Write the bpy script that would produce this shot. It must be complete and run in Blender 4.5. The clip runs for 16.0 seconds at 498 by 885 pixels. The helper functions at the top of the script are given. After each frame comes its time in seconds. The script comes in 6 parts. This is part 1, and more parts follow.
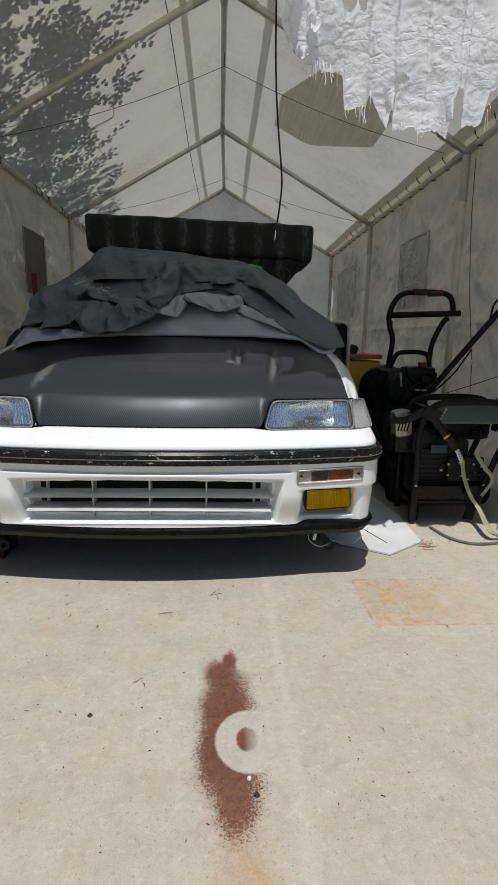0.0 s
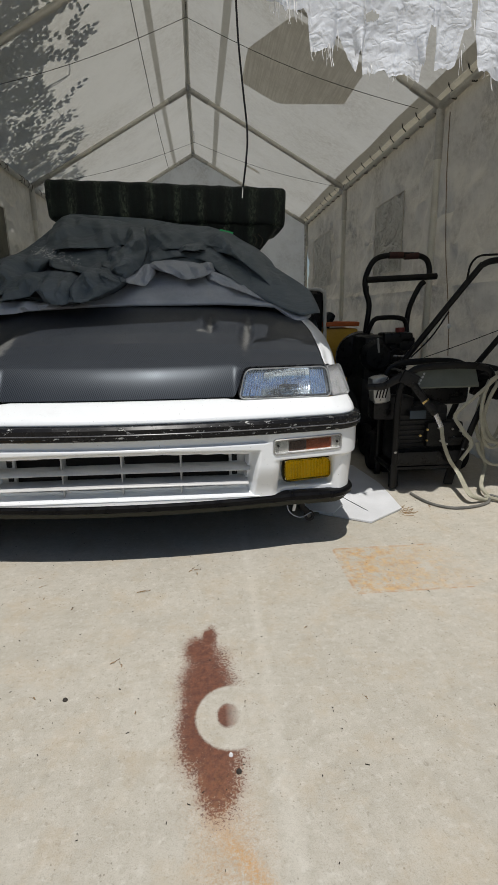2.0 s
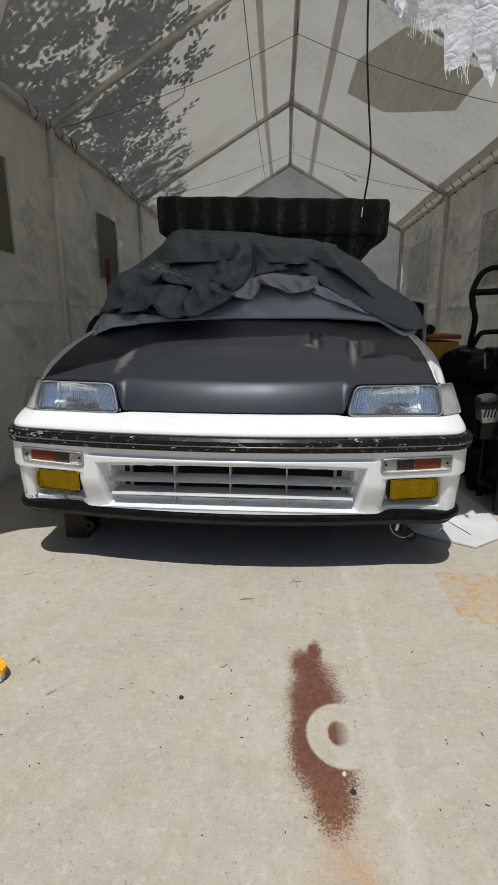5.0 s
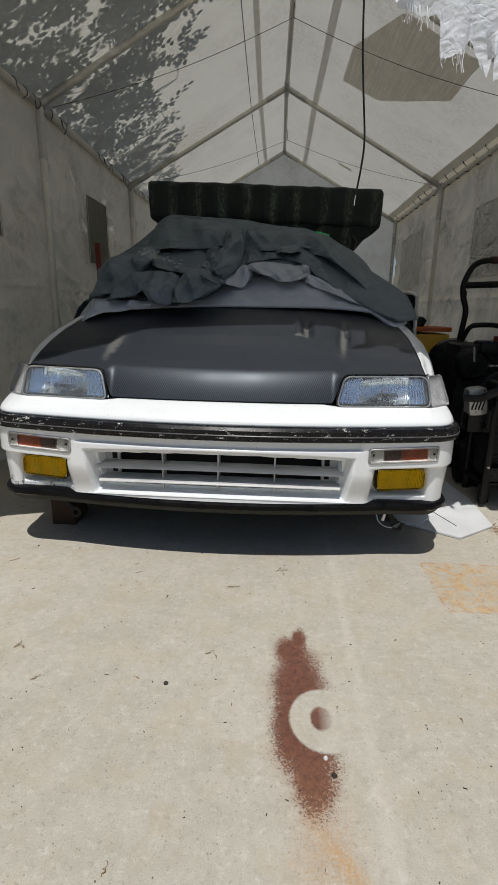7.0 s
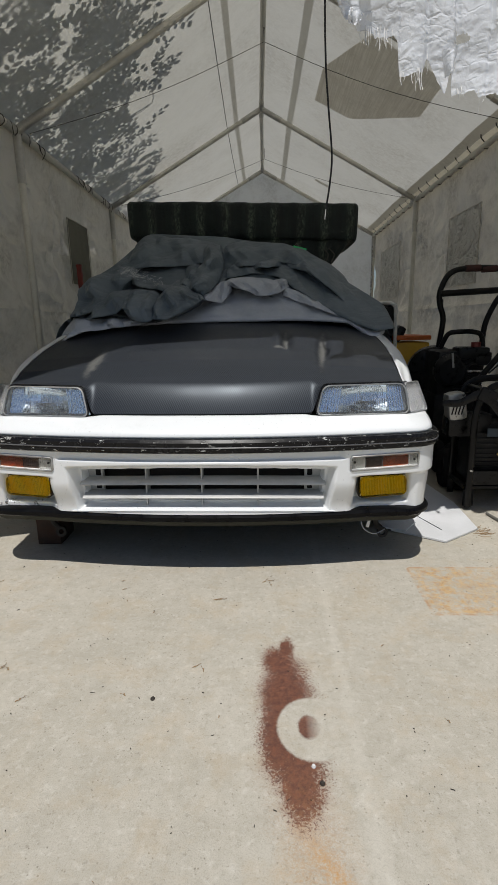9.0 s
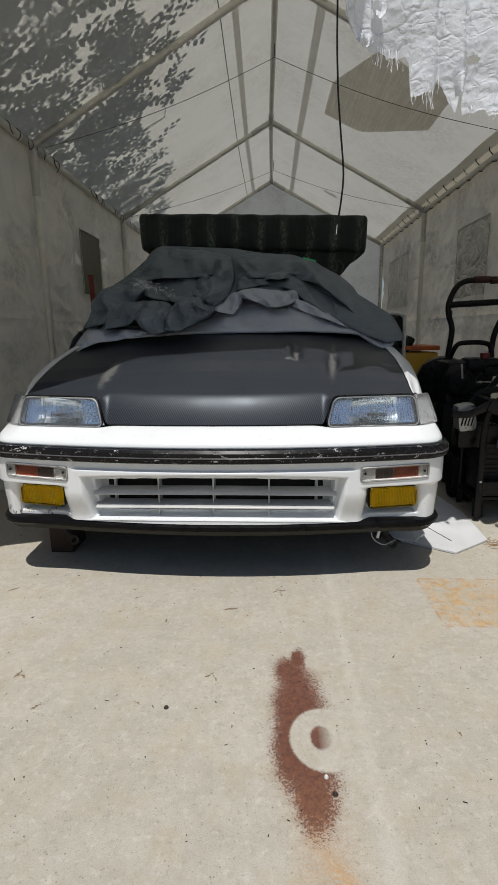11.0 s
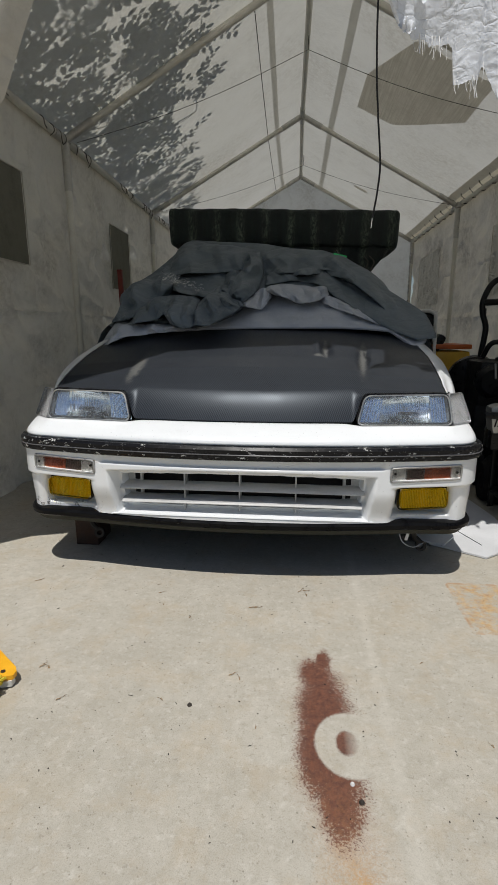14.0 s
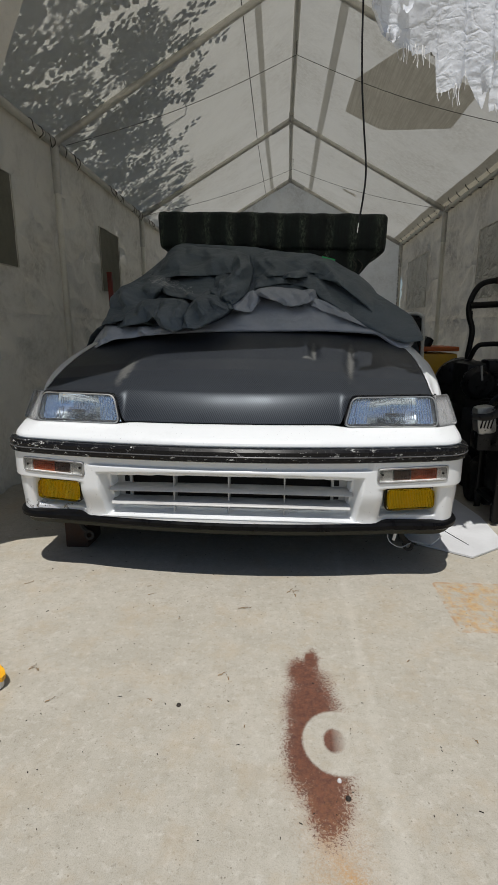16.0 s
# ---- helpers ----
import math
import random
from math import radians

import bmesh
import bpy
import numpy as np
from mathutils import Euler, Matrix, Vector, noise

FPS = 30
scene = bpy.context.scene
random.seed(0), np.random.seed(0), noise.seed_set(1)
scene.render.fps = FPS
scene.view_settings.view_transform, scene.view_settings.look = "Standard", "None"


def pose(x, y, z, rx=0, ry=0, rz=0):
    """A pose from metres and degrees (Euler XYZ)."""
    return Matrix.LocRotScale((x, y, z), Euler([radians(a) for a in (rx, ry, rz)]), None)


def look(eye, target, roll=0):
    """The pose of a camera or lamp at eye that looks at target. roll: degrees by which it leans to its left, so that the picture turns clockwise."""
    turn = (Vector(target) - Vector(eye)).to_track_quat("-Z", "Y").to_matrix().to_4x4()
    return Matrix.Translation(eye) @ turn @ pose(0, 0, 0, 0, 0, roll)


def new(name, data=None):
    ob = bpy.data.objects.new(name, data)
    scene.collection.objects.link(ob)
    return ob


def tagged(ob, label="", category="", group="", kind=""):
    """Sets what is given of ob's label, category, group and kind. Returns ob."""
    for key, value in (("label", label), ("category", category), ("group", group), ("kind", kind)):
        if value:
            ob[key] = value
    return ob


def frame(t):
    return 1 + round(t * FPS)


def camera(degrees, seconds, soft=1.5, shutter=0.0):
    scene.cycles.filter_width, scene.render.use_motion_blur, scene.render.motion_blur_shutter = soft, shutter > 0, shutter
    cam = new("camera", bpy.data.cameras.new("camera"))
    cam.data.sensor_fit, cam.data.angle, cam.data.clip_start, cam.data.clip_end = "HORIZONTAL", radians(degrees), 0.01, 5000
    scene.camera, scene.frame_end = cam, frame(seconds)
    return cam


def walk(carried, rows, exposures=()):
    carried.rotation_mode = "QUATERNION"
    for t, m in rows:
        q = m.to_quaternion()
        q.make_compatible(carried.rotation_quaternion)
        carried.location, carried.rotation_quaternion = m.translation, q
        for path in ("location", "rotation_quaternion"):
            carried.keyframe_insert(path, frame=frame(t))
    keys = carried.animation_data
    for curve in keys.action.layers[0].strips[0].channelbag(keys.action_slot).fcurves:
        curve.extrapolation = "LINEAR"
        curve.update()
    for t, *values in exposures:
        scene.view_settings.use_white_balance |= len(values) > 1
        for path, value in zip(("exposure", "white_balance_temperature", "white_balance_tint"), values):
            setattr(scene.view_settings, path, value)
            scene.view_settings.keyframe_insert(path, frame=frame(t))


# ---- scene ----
cam = camera(53.3, 16.0, soft=1.3)
PATH = [
    (0, (0.055, 0.411, 0.849), (0.141, 2.369, 0.446), 0.7),
    (0.5, (0.082, 0.441, 0.83), (0.267, 2.384, 0.393), 0.7),
    (1, (0.094, 0.476, 0.805), (0.301, 2.409, 0.337), 0.4),
    (1.5, (0.088, 0.497, 0.799), (0.305, 2.423, 0.305), -0.1),
    (2, (0.081, 0.461, 0.822), (0.238, 2.391, 0.322), -0.9),
    (2.5, (0.065, 0.424, 0.844), (0.196, 2.357, 0.347), -1.2),
    (3, (0.044, 0.414, 0.859), (0.079, 2.356, 0.383), -1.6),
    (3.5, (0.015, 0.409, 0.861), (0.005, 2.354, 0.395), -1.7),
    (4, (-0.023, 0.423, 0.866), (-0.13, 2.367, 0.409), -1.4),
    (6.5, (-0.025, 0.446, 0.854), (-0.154, 2.373, 0.335), 0.8),
    (7, (-0.019, 0.442, 0.856), (-0.123, 2.371, 0.339), 0.9),
    (7.5, (-0.002, 0.436, 0.853), (-0.085, 2.367, 0.342), 0.2),
    (8, (0.013, 0.432, 0.848), (-0.058, 2.371, 0.364), -0.9),
    (10.5, (0.013, 0.419, 0.859), (-0.058, 2.367, 0.414), -1.1),
    (11, (-0.003, 0.411, 0.866), (-0.099, 2.362, 0.435), -0.9),
    (11.5, (-0.02, 0.41, 0.869), (-0.146, 2.361, 0.447), -0.6),
    (12, (-0.028, 0.415, 0.868), (-0.175, 2.365, 0.448), -0.5),
    (12.5, (-0.036, 0.422, 0.865), (-0.205, 2.371, 0.446), -0.2),
    (13, (-0.031, 0.429, 0.863), (-0.215, 2.374, 0.435), -0.2),
    (13.5, (-0.035, 0.431, 0.866), (-0.222, 2.374, 0.431), -0.2),
    (14, (-0.023, 0.43, 0.861), (-0.207, 2.372, 0.419), -0.2),
    (14.5, (-0.024, 0.427, 0.861), (-0.205, 2.368, 0.413), -0.4),
    (15, (-0.027, 0.429, 0.861), (-0.201, 2.369, 0.411), -0.4),
    (15.5, (-0.019, 0.422, 0.863), (-0.18, 2.365, 0.416), -0.3),
    (16, (-0.013, 0.418, 0.863), (-0.163, 2.365, 0.429), -0.2),
]
walk(cam, [(t, look(eye, target, roll)) for t, eye, target, roll in PATH],
     [(0, -0.42), (4, -0.43), (7, -0.45), (11, -0.43), (13.5, -0.47), (16, -0.51)])

# ---- world, sun, exposure ----
SUN_TO = Vector((-0.055, -0.38, 1.0)).normalized()
world = bpy.data.worlds.new("sky")
scene.world = world
world.use_nodes = True
wn = world.node_tree
sky = wn.nodes.new("ShaderNodeTexSky")
sky.sky_type = "NISHITA"
sky.sun_disc = False
sky.sun_elevation = math.asin(SUN_TO.z)
sky.sun_rotation = math.atan2(SUN_TO.x, SUN_TO.y)
wn.nodes["Background"].inputs["Strength"].default_value = 0.075
wn.links.new(sky.outputs["Color"], wn.nodes["Background"].inputs["Color"])
sun = new("sun", bpy.data.lights.new("sun", "SUN"))
sun.data.energy, sun.data.angle, sun.data.color = 4.6, radians(0.53), (1.0, 0.97, 0.925)
sun.matrix_world = look(SUN_TO * 30, (0, 0, 0))


# ---- materials ----
class Nodes:
    """A small wrapper for building a node material."""

    def __init__(self, name):
        self.mat = bpy.data.materials.new(name)
        self.mat.use_nodes = True
        self.tree = self.mat.node_tree
        self.bsdf = self.tree.nodes["Principled BSDF"]
        self.out = self.tree.nodes["Material Output"]
        self.co = self.add("ShaderNodeTexCoord").outputs["Object"]

    def add(self, kind, **inputs):
        node = self.tree.nodes.new(kind)
        for key, value in inputs.items():
            self.put(node, key.replace("_", " "), value)
        return node

    def put(self, node, key, value):
        socket = node.inputs[int(key)] if key.isdigit() else node.inputs[key]
        if hasattr(value, "is_output"):
            self.tree.links.new(value, socket)
        else:
            socket.default_value = value

    def noise(self, scale, detail=4, rough=0.6, co=None, distort=0.0):
        node = self.add("ShaderNodeTexNoise", Scale=scale, Detail=detail, Roughness=rough, Distortion=distort)
        self.tree.links.new(co or self.co, node.inputs["Vector"])
        return node.outputs["Fac"]

    def stretch(self, sx, sy, sz, turn=(0, 0, 0)):
        node = self.add("ShaderNodeMapping")
        node.inputs["Scale"].default_value = (sx, sy, sz)
        node.inputs["Rotation"].default_value = [radians(a) for a in turn]
        self.tree.links.new(self.co, node.inputs["Vector"])
        return node.outputs["Vector"]

    def ramp(self, fac, lo, hi, a=0.0, b=1.0):
        node = self.add("ShaderNodeMapRange")
        for key, value in zip(range(5), (fac, lo, hi, a, b)):
            self.put(node, str(key), value)
        node.clamp = True
        return node.outputs[0]

    def math(self, op, a, b=0.0):
        node = self.add("ShaderNodeMath")
        node.operation = op
        self.put(node, "0", a)
        self.put(node, "1", b)
        return node.outputs[0]

    def mix(self, fac, a, b):
        node = self.add("ShaderNodeMix")
        node.data_type = "RGBA"
        for key, value in (("0", fac), ("6", a), ("7", b)):
            if isinstance(value, tuple):
                value = (*value, 1) if len(value) == 3 else value
            self.put(node, key, value)
        return node.outputs[2]

    def bump(self, height, distance=0.002, strength=1.0):
        node = self.add("ShaderNodeBump", Height=height, Distance=distance, Strength=strength)
        return node.outputs["Normal"]

    def set(self, **inputs):
        for key, value in inputs.items():
            if isinstance(value, tuple) and len(value) == 3:
                value = (*value, 1)
            self.put(self.bsdf, key.replace("_", " "), value)
        return self


def plain(name, dark, light, scale=20.0, rough=0.5, metal=0.0, bump=0.0, rough_var=0.15, fine=180.0, spec=0.5):
    """A surface with grain and blotches at two scales."""
    n = Nodes(name)
    big, small = n.noise(scale, 5), n.noise(fine, 3)
    both = n.math("ADD", n.math("MULTIPLY", big, 0.65), n.math("MULTIPLY", small, 0.35))
    n.set(Base_Color=n.mix(n.ramp(both, 0.35, 0.65), dark, light), Metallic=metal,
          Roughness=n.ramp(big, 0.3, 0.7, max(rough - rough_var, 0.03), min(rough + rough_var, 1.0)))
    n.bsdf.inputs["Specular IOR Level"].default_value = spec
    if bump:
        n.set(Normal=n.bump(small, bump))
    return n.mat


def fabric(name, light, dirt, through_share, weave=900.0, blotch=2.2, bump=0.004, tint=None, gloss=0.04, creases=0.0, streak=0.0):
    """A thin sheet that lets part of the light through."""
    n = Nodes(name)
    b = n.noise(blotch, 6, 0.65)
    s = n.noise(30, 5, 0.7)
    dirtmask = n.math("MULTIPLY", n.ramp(b, 0.42, 0.68), n.ramp(s, 0.3, 0.65))
    col = n.mix(n.math("MULTIPLY", dirtmask, 0.85), light, dirt)
    if streak:
        line = n.noise(1.0, 5, 0.7, co=n.stretch(70, 2.2, 70))
        col = n.mix(n.math("MULTIPLY", n.ramp(line, 0.40, 0.62), streak), col, dirt)
    crinkle = n.noise(9, 6, 0.6, distort=0.6)
    height = n.math("ADD", crinkle, n.math("MULTIPLY", n.noise(weave, 1), 0.04))
    if creases:
        for scale, amount in ((3.2, 0.7), (8.0, 0.4)):
            cell = n.add("ShaderNodeTexVoronoi", Scale=scale)
            cell.feature = "DISTANCE_TO_EDGE"
            bend = n.add("ShaderNodeVectorMath", **{"0": n.co})
            bend.operation = "ADD"
            warp = n.add("ShaderNodeTexNoise", Scale=2.0)
            n.tree.links.new(n.co, warp.inputs["Vector"])
            n.tree.links.new(warp.outputs["Color"], bend.inputs[1])
            n.tree.links.new(bend.outputs[0], cell.inputs["Vector"])
            height = n.math("ADD", height, n.math("MULTIPLY", n.ramp(cell.outputs["Distance"], 0.0, 0.10), creases * amount))
    nor = n.bump(height, bump * 4, 0.6)
    d = n.add("ShaderNodeBsdfDiffuse", Color=col, Normal=nor)
    t = n.add("ShaderNodeBsdfTranslucent", Color=n.mix(0.6, col, tint or light), Normal=nor)
    g = n.add("ShaderNodeBsdfGlossy", Roughness=0.45 if gloss < 0.1 else 0.22, Normal=nor)
    m1 = n.add("ShaderNodeMixShader", Fac=through_share)
    n.tree.links.new(d.outputs[0], m1.inputs[1])
    n.tree.links.new(t.outputs[0], m1.inputs[2])
    m2 = n.add("ShaderNodeMixShader", Fac=gloss)
    n.tree.links.new(m1.outputs[0], m2.inputs[1])
    n.tree.links.new(g.outputs[0], m2.inputs[2])
    n.tree.links.new(m2.outputs[0], n.out.inputs["Surface"])
    return n.mat


def weathered_sheet():
    """Sun-bleached woven sheet, crazed into short ridges with crease shade in the colour, letting some light through.
    """
    n = Nodes("torn_sheet")
    bend = n.add("ShaderNodeVectorMath", **{"0": n.stretch(8.0, 8.0, 17.0)})
    bend.operation = "ADD"
    warp = n.add("ShaderNodeTexNoise", Scale=11.0, Detail=5.0)
    n.tree.links.new(n.co, warp.inputs["Vector"])
    n.tree.links.new(warp.outputs["Color"], bend.inputs[1])
    height = n.math("MULTIPLY", n.noise(26, 6, 0.65, distort=0.5), 0.7)
    # grey along the bump's valleys, painting the shade of the crinkles
    crease_shade = 0.0
    for scale, amount, deep in ((1.0, 1.0, 0.10), (2.7, 0.55, 0.14)):
        cell = n.add("ShaderNodeTexVoronoi", Scale=scale)
        cell.feature = "DISTANCE_TO_EDGE"
        n.tree.links.new(bend.outputs[0], cell.inputs["Vector"])
        line = n.math("MULTIPLY", n.math("MULTIPLY", n.ramp(cell.outputs["Distance"], 0.0, deep), n.ramp(n.noise(9 + 5 * scale, 3), 0.44, 0.58)), amount)
        height = n.math("ADD", height, line)
        crease_shade = n.math("ADD", crease_shade, n.math("MULTIPLY", n.ramp(cell.outputs["Distance"], deep * 0.45, 0.0), amount * 0.5))
    dirt = n.math("MULTIPLY", n.ramp(n.noise(5, 6, 0.7), 0.50, 0.72), n.ramp(n.noise(60, 4, 0.7), 0.35, 0.65))
    col = n.mix(n.math("MULTIPLY", dirt, 0.45), (0.85, 0.88, 0.93), (0.62, 0.63, 0.66))
    col = n.mix(n.math("MULTIPLY", crease_shade, n.ramp(n.noise(14, 3), 0.42, 0.6)), col, (0.50, 0.50, 0.51))
    nor = n.bump(height, 0.0034, 0.55)
    d = n.add("ShaderNodeBsdfDiffuse", Color=col, Normal=nor)
    t = n.add("ShaderNodeBsdfTranslucent", Color=n.mix(0.5, col, (0.80, 0.74, 0.62)), Normal=nor)
    m = n.add("ShaderNodeMixShader", Fac=0.22)
    n.tree.links.new(d.outputs[0], m.inputs[1])
    n.tree.links.new(t.outputs[0], m.inputs[2])
    n.tree.links.new(m.outputs[0], n.out.inputs["Surface"])
    return n.mat


def concrete():
    n = Nodes("concrete_slab")
    sep = n.add("ShaderNodeSeparateXYZ", Vector=n.co)
    x, y = sep.outputs["X"], sep.outputs["Y"]
    wob = n.math("MULTIPLY", n.math("SUBTRACT", n.noise(16, 6, 0.75), 0.5), 1.0)
    fine = n.noise(190, 4, 0.85)

    wx = n.math("ADD", x, n.math("ADD", n.math("MULTIPLY", n.math("SUBTRACT", n.noise(24, 5, 0.7), 0.5), 0.034), n.math("MULTIPLY", n.math("SUBTRACT", fine, 0.5), 0.030)))
    wy = n.math("ADD", y, n.math("ADD", n.math("MULTIPLY", n.math("SUBTRACT", n.noise(19, 5, 0.7), 0.5), 0.060), n.math("MULTIPLY", n.math("SUBTRACT", n.noise(170, 3, 0.8), 0.5), 0.040)))

    def ragged(cx, cy, rx, ry):
        dx = n.math("DIVIDE", n.math("SUBTRACT", wx, cx), rx)
        dy = n.math("DIVIDE", n.math("SUBTRACT", wy, cy), ry)
        return n.math("SQRT", n.math("ADD", n.math("MULTIPLY", dx, dx), n.math("MULTIPLY", dy, dy)))

    def oval(cx, cy, rx, ry):
        dx = n.math("DIVIDE", n.math("SUBTRACT", x, cx), rx)
        dy = n.math("DIVIDE", n.math("SUBTRACT", y, cy), ry)
        return n.math("SQRT", n.math("ADD", n.math("MULTIPLY", dx, dx), n.math("MULTIPLY", dy, dy)))

    def box_mask(x0, x1, y0, y1, soft):
        a = n.math("MULTIPLY", n.ramp(x, x0, x0 + soft), n.ramp(x, x1, x1 - soft))
        b = n.math("MULTIPLY", n.ramp(y, y0, y0 + soft), n.ramp(y, y1, y1 - soft))
        return n.math("MULTIPLY", a, b)

    cloud, mid, grain = n.noise(1.3, 5), n.noise(11, 6, 0.7), n.noise(320, 2, 0.8)
    col = n.mix(n.ramp(cloud, 0.3, 0.7), (0.440, 0.410, 0.345), (0.535, 0.500, 0.430))
    col = n.mix(n.math("MULTIPLY", n.ramp(mid, 0.40, 0.70), 0.42), col, (0.345, 0.318, 0.258))
    col = n.mix(n.math("MULTIPLY", n.ramp(grain, 0.50, 0.68), 0.30), col, (0.21, 0.198, 0.165))
    col = n.mix(n.math("MULTIPLY", n.ramp(n.noise(52, 5, 0.72), 0.53, 0.66), 0.42), col, (0.62, 0.60, 0.54))
    col = n.mix(n.math("MULTIPLY", n.ramp(n.noise(34, 5, 0.75), 0.48, 0.66), 0.34), col, (0.325, 0.295, 0.235))
    col = n.mix(n.math("MULTIPLY", n.ramp(n.noise(85, 4, 0.72), 0.57, 0.68), 0.40), col, (0.20, 0.178, 0.138))
    pit = n.add("ShaderNodeTexVoronoi", Scale=95.0)
    n.tree.links.new(n.co, pit.inputs["Vector"])
    col = n.mix(n.math("MULTIPLY", n.math("MULTIPLY", n.ramp(pit.outputs["Distance"], 0.20, 0.12), n.ramp(n.noise(23, 2), 0.52, 0.60)), 0.55), col, (0.15, 0.13, 0.10))
    col = n.mix(n.math("MULTIPLY", n.ramp(n.noise(7.5, 6, 0.72), 0.50, 0.70), 0.40), col, (0.44, 0.345, 0.225))
    # warm blotches, and a pale scraped line along the slab
    col = n.mix(n.math("MULTIPLY", n.ramp(n.noise(3.1, 4), 0.55, 0.75), 0.22), col, (0.50, 0.40, 0.26))
    col = n.mix(n.math("MULTIPLY", n.ramp(n.math("ABSOLUTE", n.math("SUBTRACT", x, n.math("ADD", 0.195, n.math("MULTIPLY", wob, 0.02)))), 0.022, 0.004), 0.16), col, (0.70, 0.67, 0.60))
    # rectangular rust bloom where a sheet of metal lay
    bloom = n.math("MULTIPLY", box_mask(0.50, 0.98, 1.76, 2.07, 0.02), n.ramp(n.noise(26, 7, 0.78), 0.42, 0.62))
    bloom = n.math("MULTIPLY", bloom, n.ramp(x, 0.97, 0.62, 0.05, 1.0))
    col = n.mix(n.math("MULTIPLY", bloom, 0.8), col, n.mix(n.ramp(n.noise(48, 5, 0.8), 0.45, 0.62), (0.56, 0.34, 0.11), (0.36, 0.17, 0.05)))
    rim = n.math("SUBTRACT", box_mask(0.50, 0.88, 1.76, 2.07, 0.008), box_mask(0.508, 0.89, 1.768, 2.062, 0.008))
    col = n.mix(n.math("MULTIPLY", n.math("MULTIPLY", rim, n.ramp(n.noise(40, 3), 0.42, 0.6)), 0.6), col, (0.40, 0.19, 0.06))
    # rust stain with the clean mark of a washer in it
    dist = 9.0
    for patch in ((0.054, 1.430, 0.056, 0.125), (0.074, 1.190, 0.052, 0.135), (0.043, 1.315, 0.047, 0.150), (0.040, 1.545, 0.040, 0.055), (0.060, 1.600, 0.018, 0.040)):
        dist = n.math("MINIMUM", dist, ragged(*patch))
    fade = n.ramp(y, 1.26, 1.04, 0.0, 0.75)
    edge = n.math("ADD", n.math("ADD", dist, fade), n.math("ADD", n.math("MULTIPLY", wob, 0.35), n.math("MULTIPLY", n.math("SUBTRACT", fine, 0.5), 3.0)))
    stain = n.ramp(edge, 1.20, 0.88)
    ring = oval(0.105, 1.335, 0.074, 0.086)
    keep = n.ramp(n.math("ADD", ring, n.math("MULTIPLY", n.math("SUBTRACT", fine, 0.5), 0.16)), 0.97, 1.05)
    stain = n.math("MULTIPLY", stain, keep)
    spot = n.math("MULTIPLY", n.ramp(n.math("ADD", oval(0.099, 1.337, 0.025, 0.034), n.math("ADD", n.math("MULTIPLY", wob, 0.2), n.math("MULTIPLY", n.math("SUBTRACT", fine, 0.5), 0.5))), 1.05, 0.85), n.ramp(x, 0.122, 0.092, 0.15, 1.0))
    stain = n.math("MAXIMUM", stain, spot)
    halo = n.math("MULTIPLY", n.ramp(n.math("ADD", n.math("MINIMUM", dist, ragged(0.092, 1.03, 0.050, 0.16)), n.math("MULTIPLY", wob, 1.6)), 1.6, 0.6), keep)
    col = n.mix(n.math("MULTIPLY", n.math("MULTIPLY", halo, n.ramp(fine, 0.40, 0.66)), 0.55), col, n.mix(n.ramp(y, 1.25, 1.05), (0.20, 0.085, 0.035), (0.42, 0.22, 0.075)))
    red = n.mix(n.ramp(n.noise(60, 4, 0.8), 0.35, 0.7), (0.078, 0.022, 0.013), (0.185, 0.064, 0.034))
    red = n.mix(n.math("MULTIPLY", n.ramp(y, 1.27, 1.08), n.ramp(n.noise(75, 4, 0.8), 0.42, 0.62)), red, (0.25, 0.105, 0.045))
    col = n.mix(n.math("MULTIPLY", stain, 0.92), col, red)
    # orange run of rust trailing off the stain
    trail = n.math("ABSOLUTE", n.math("SUBTRACT", n.math("ADD", x, n.math("MULTIPLY", wob, 0.02)), n.math("SUBTRACT", 0.835, n.math("MULTIPLY", y, 0.69))))
    trail = n.math("MULTIPLY", n.ramp(trail, 0.030, 0.004), n.math("MULTIPLY", n.ramp(y, 1.13, 1.06), n.ramp(y, 0.80, 0.92)))
    col = n.mix(n.math("MULTIPLY", n.math("MULTIPLY", trail, n.ramp(fine, 0.36, 0.60)), 0.75), col, (0.50, 0.285, 0.11))
    n.set(Base_Color=col, Roughness=0.86, Normal=n.bump(n.math("ADD", n.math("MULTIPLY", grain, 0.5), mid), 0.0016, 0.7))
    n.bsdf.inputs["Specular IOR Level"].default_value = 0.25
    return n.mat


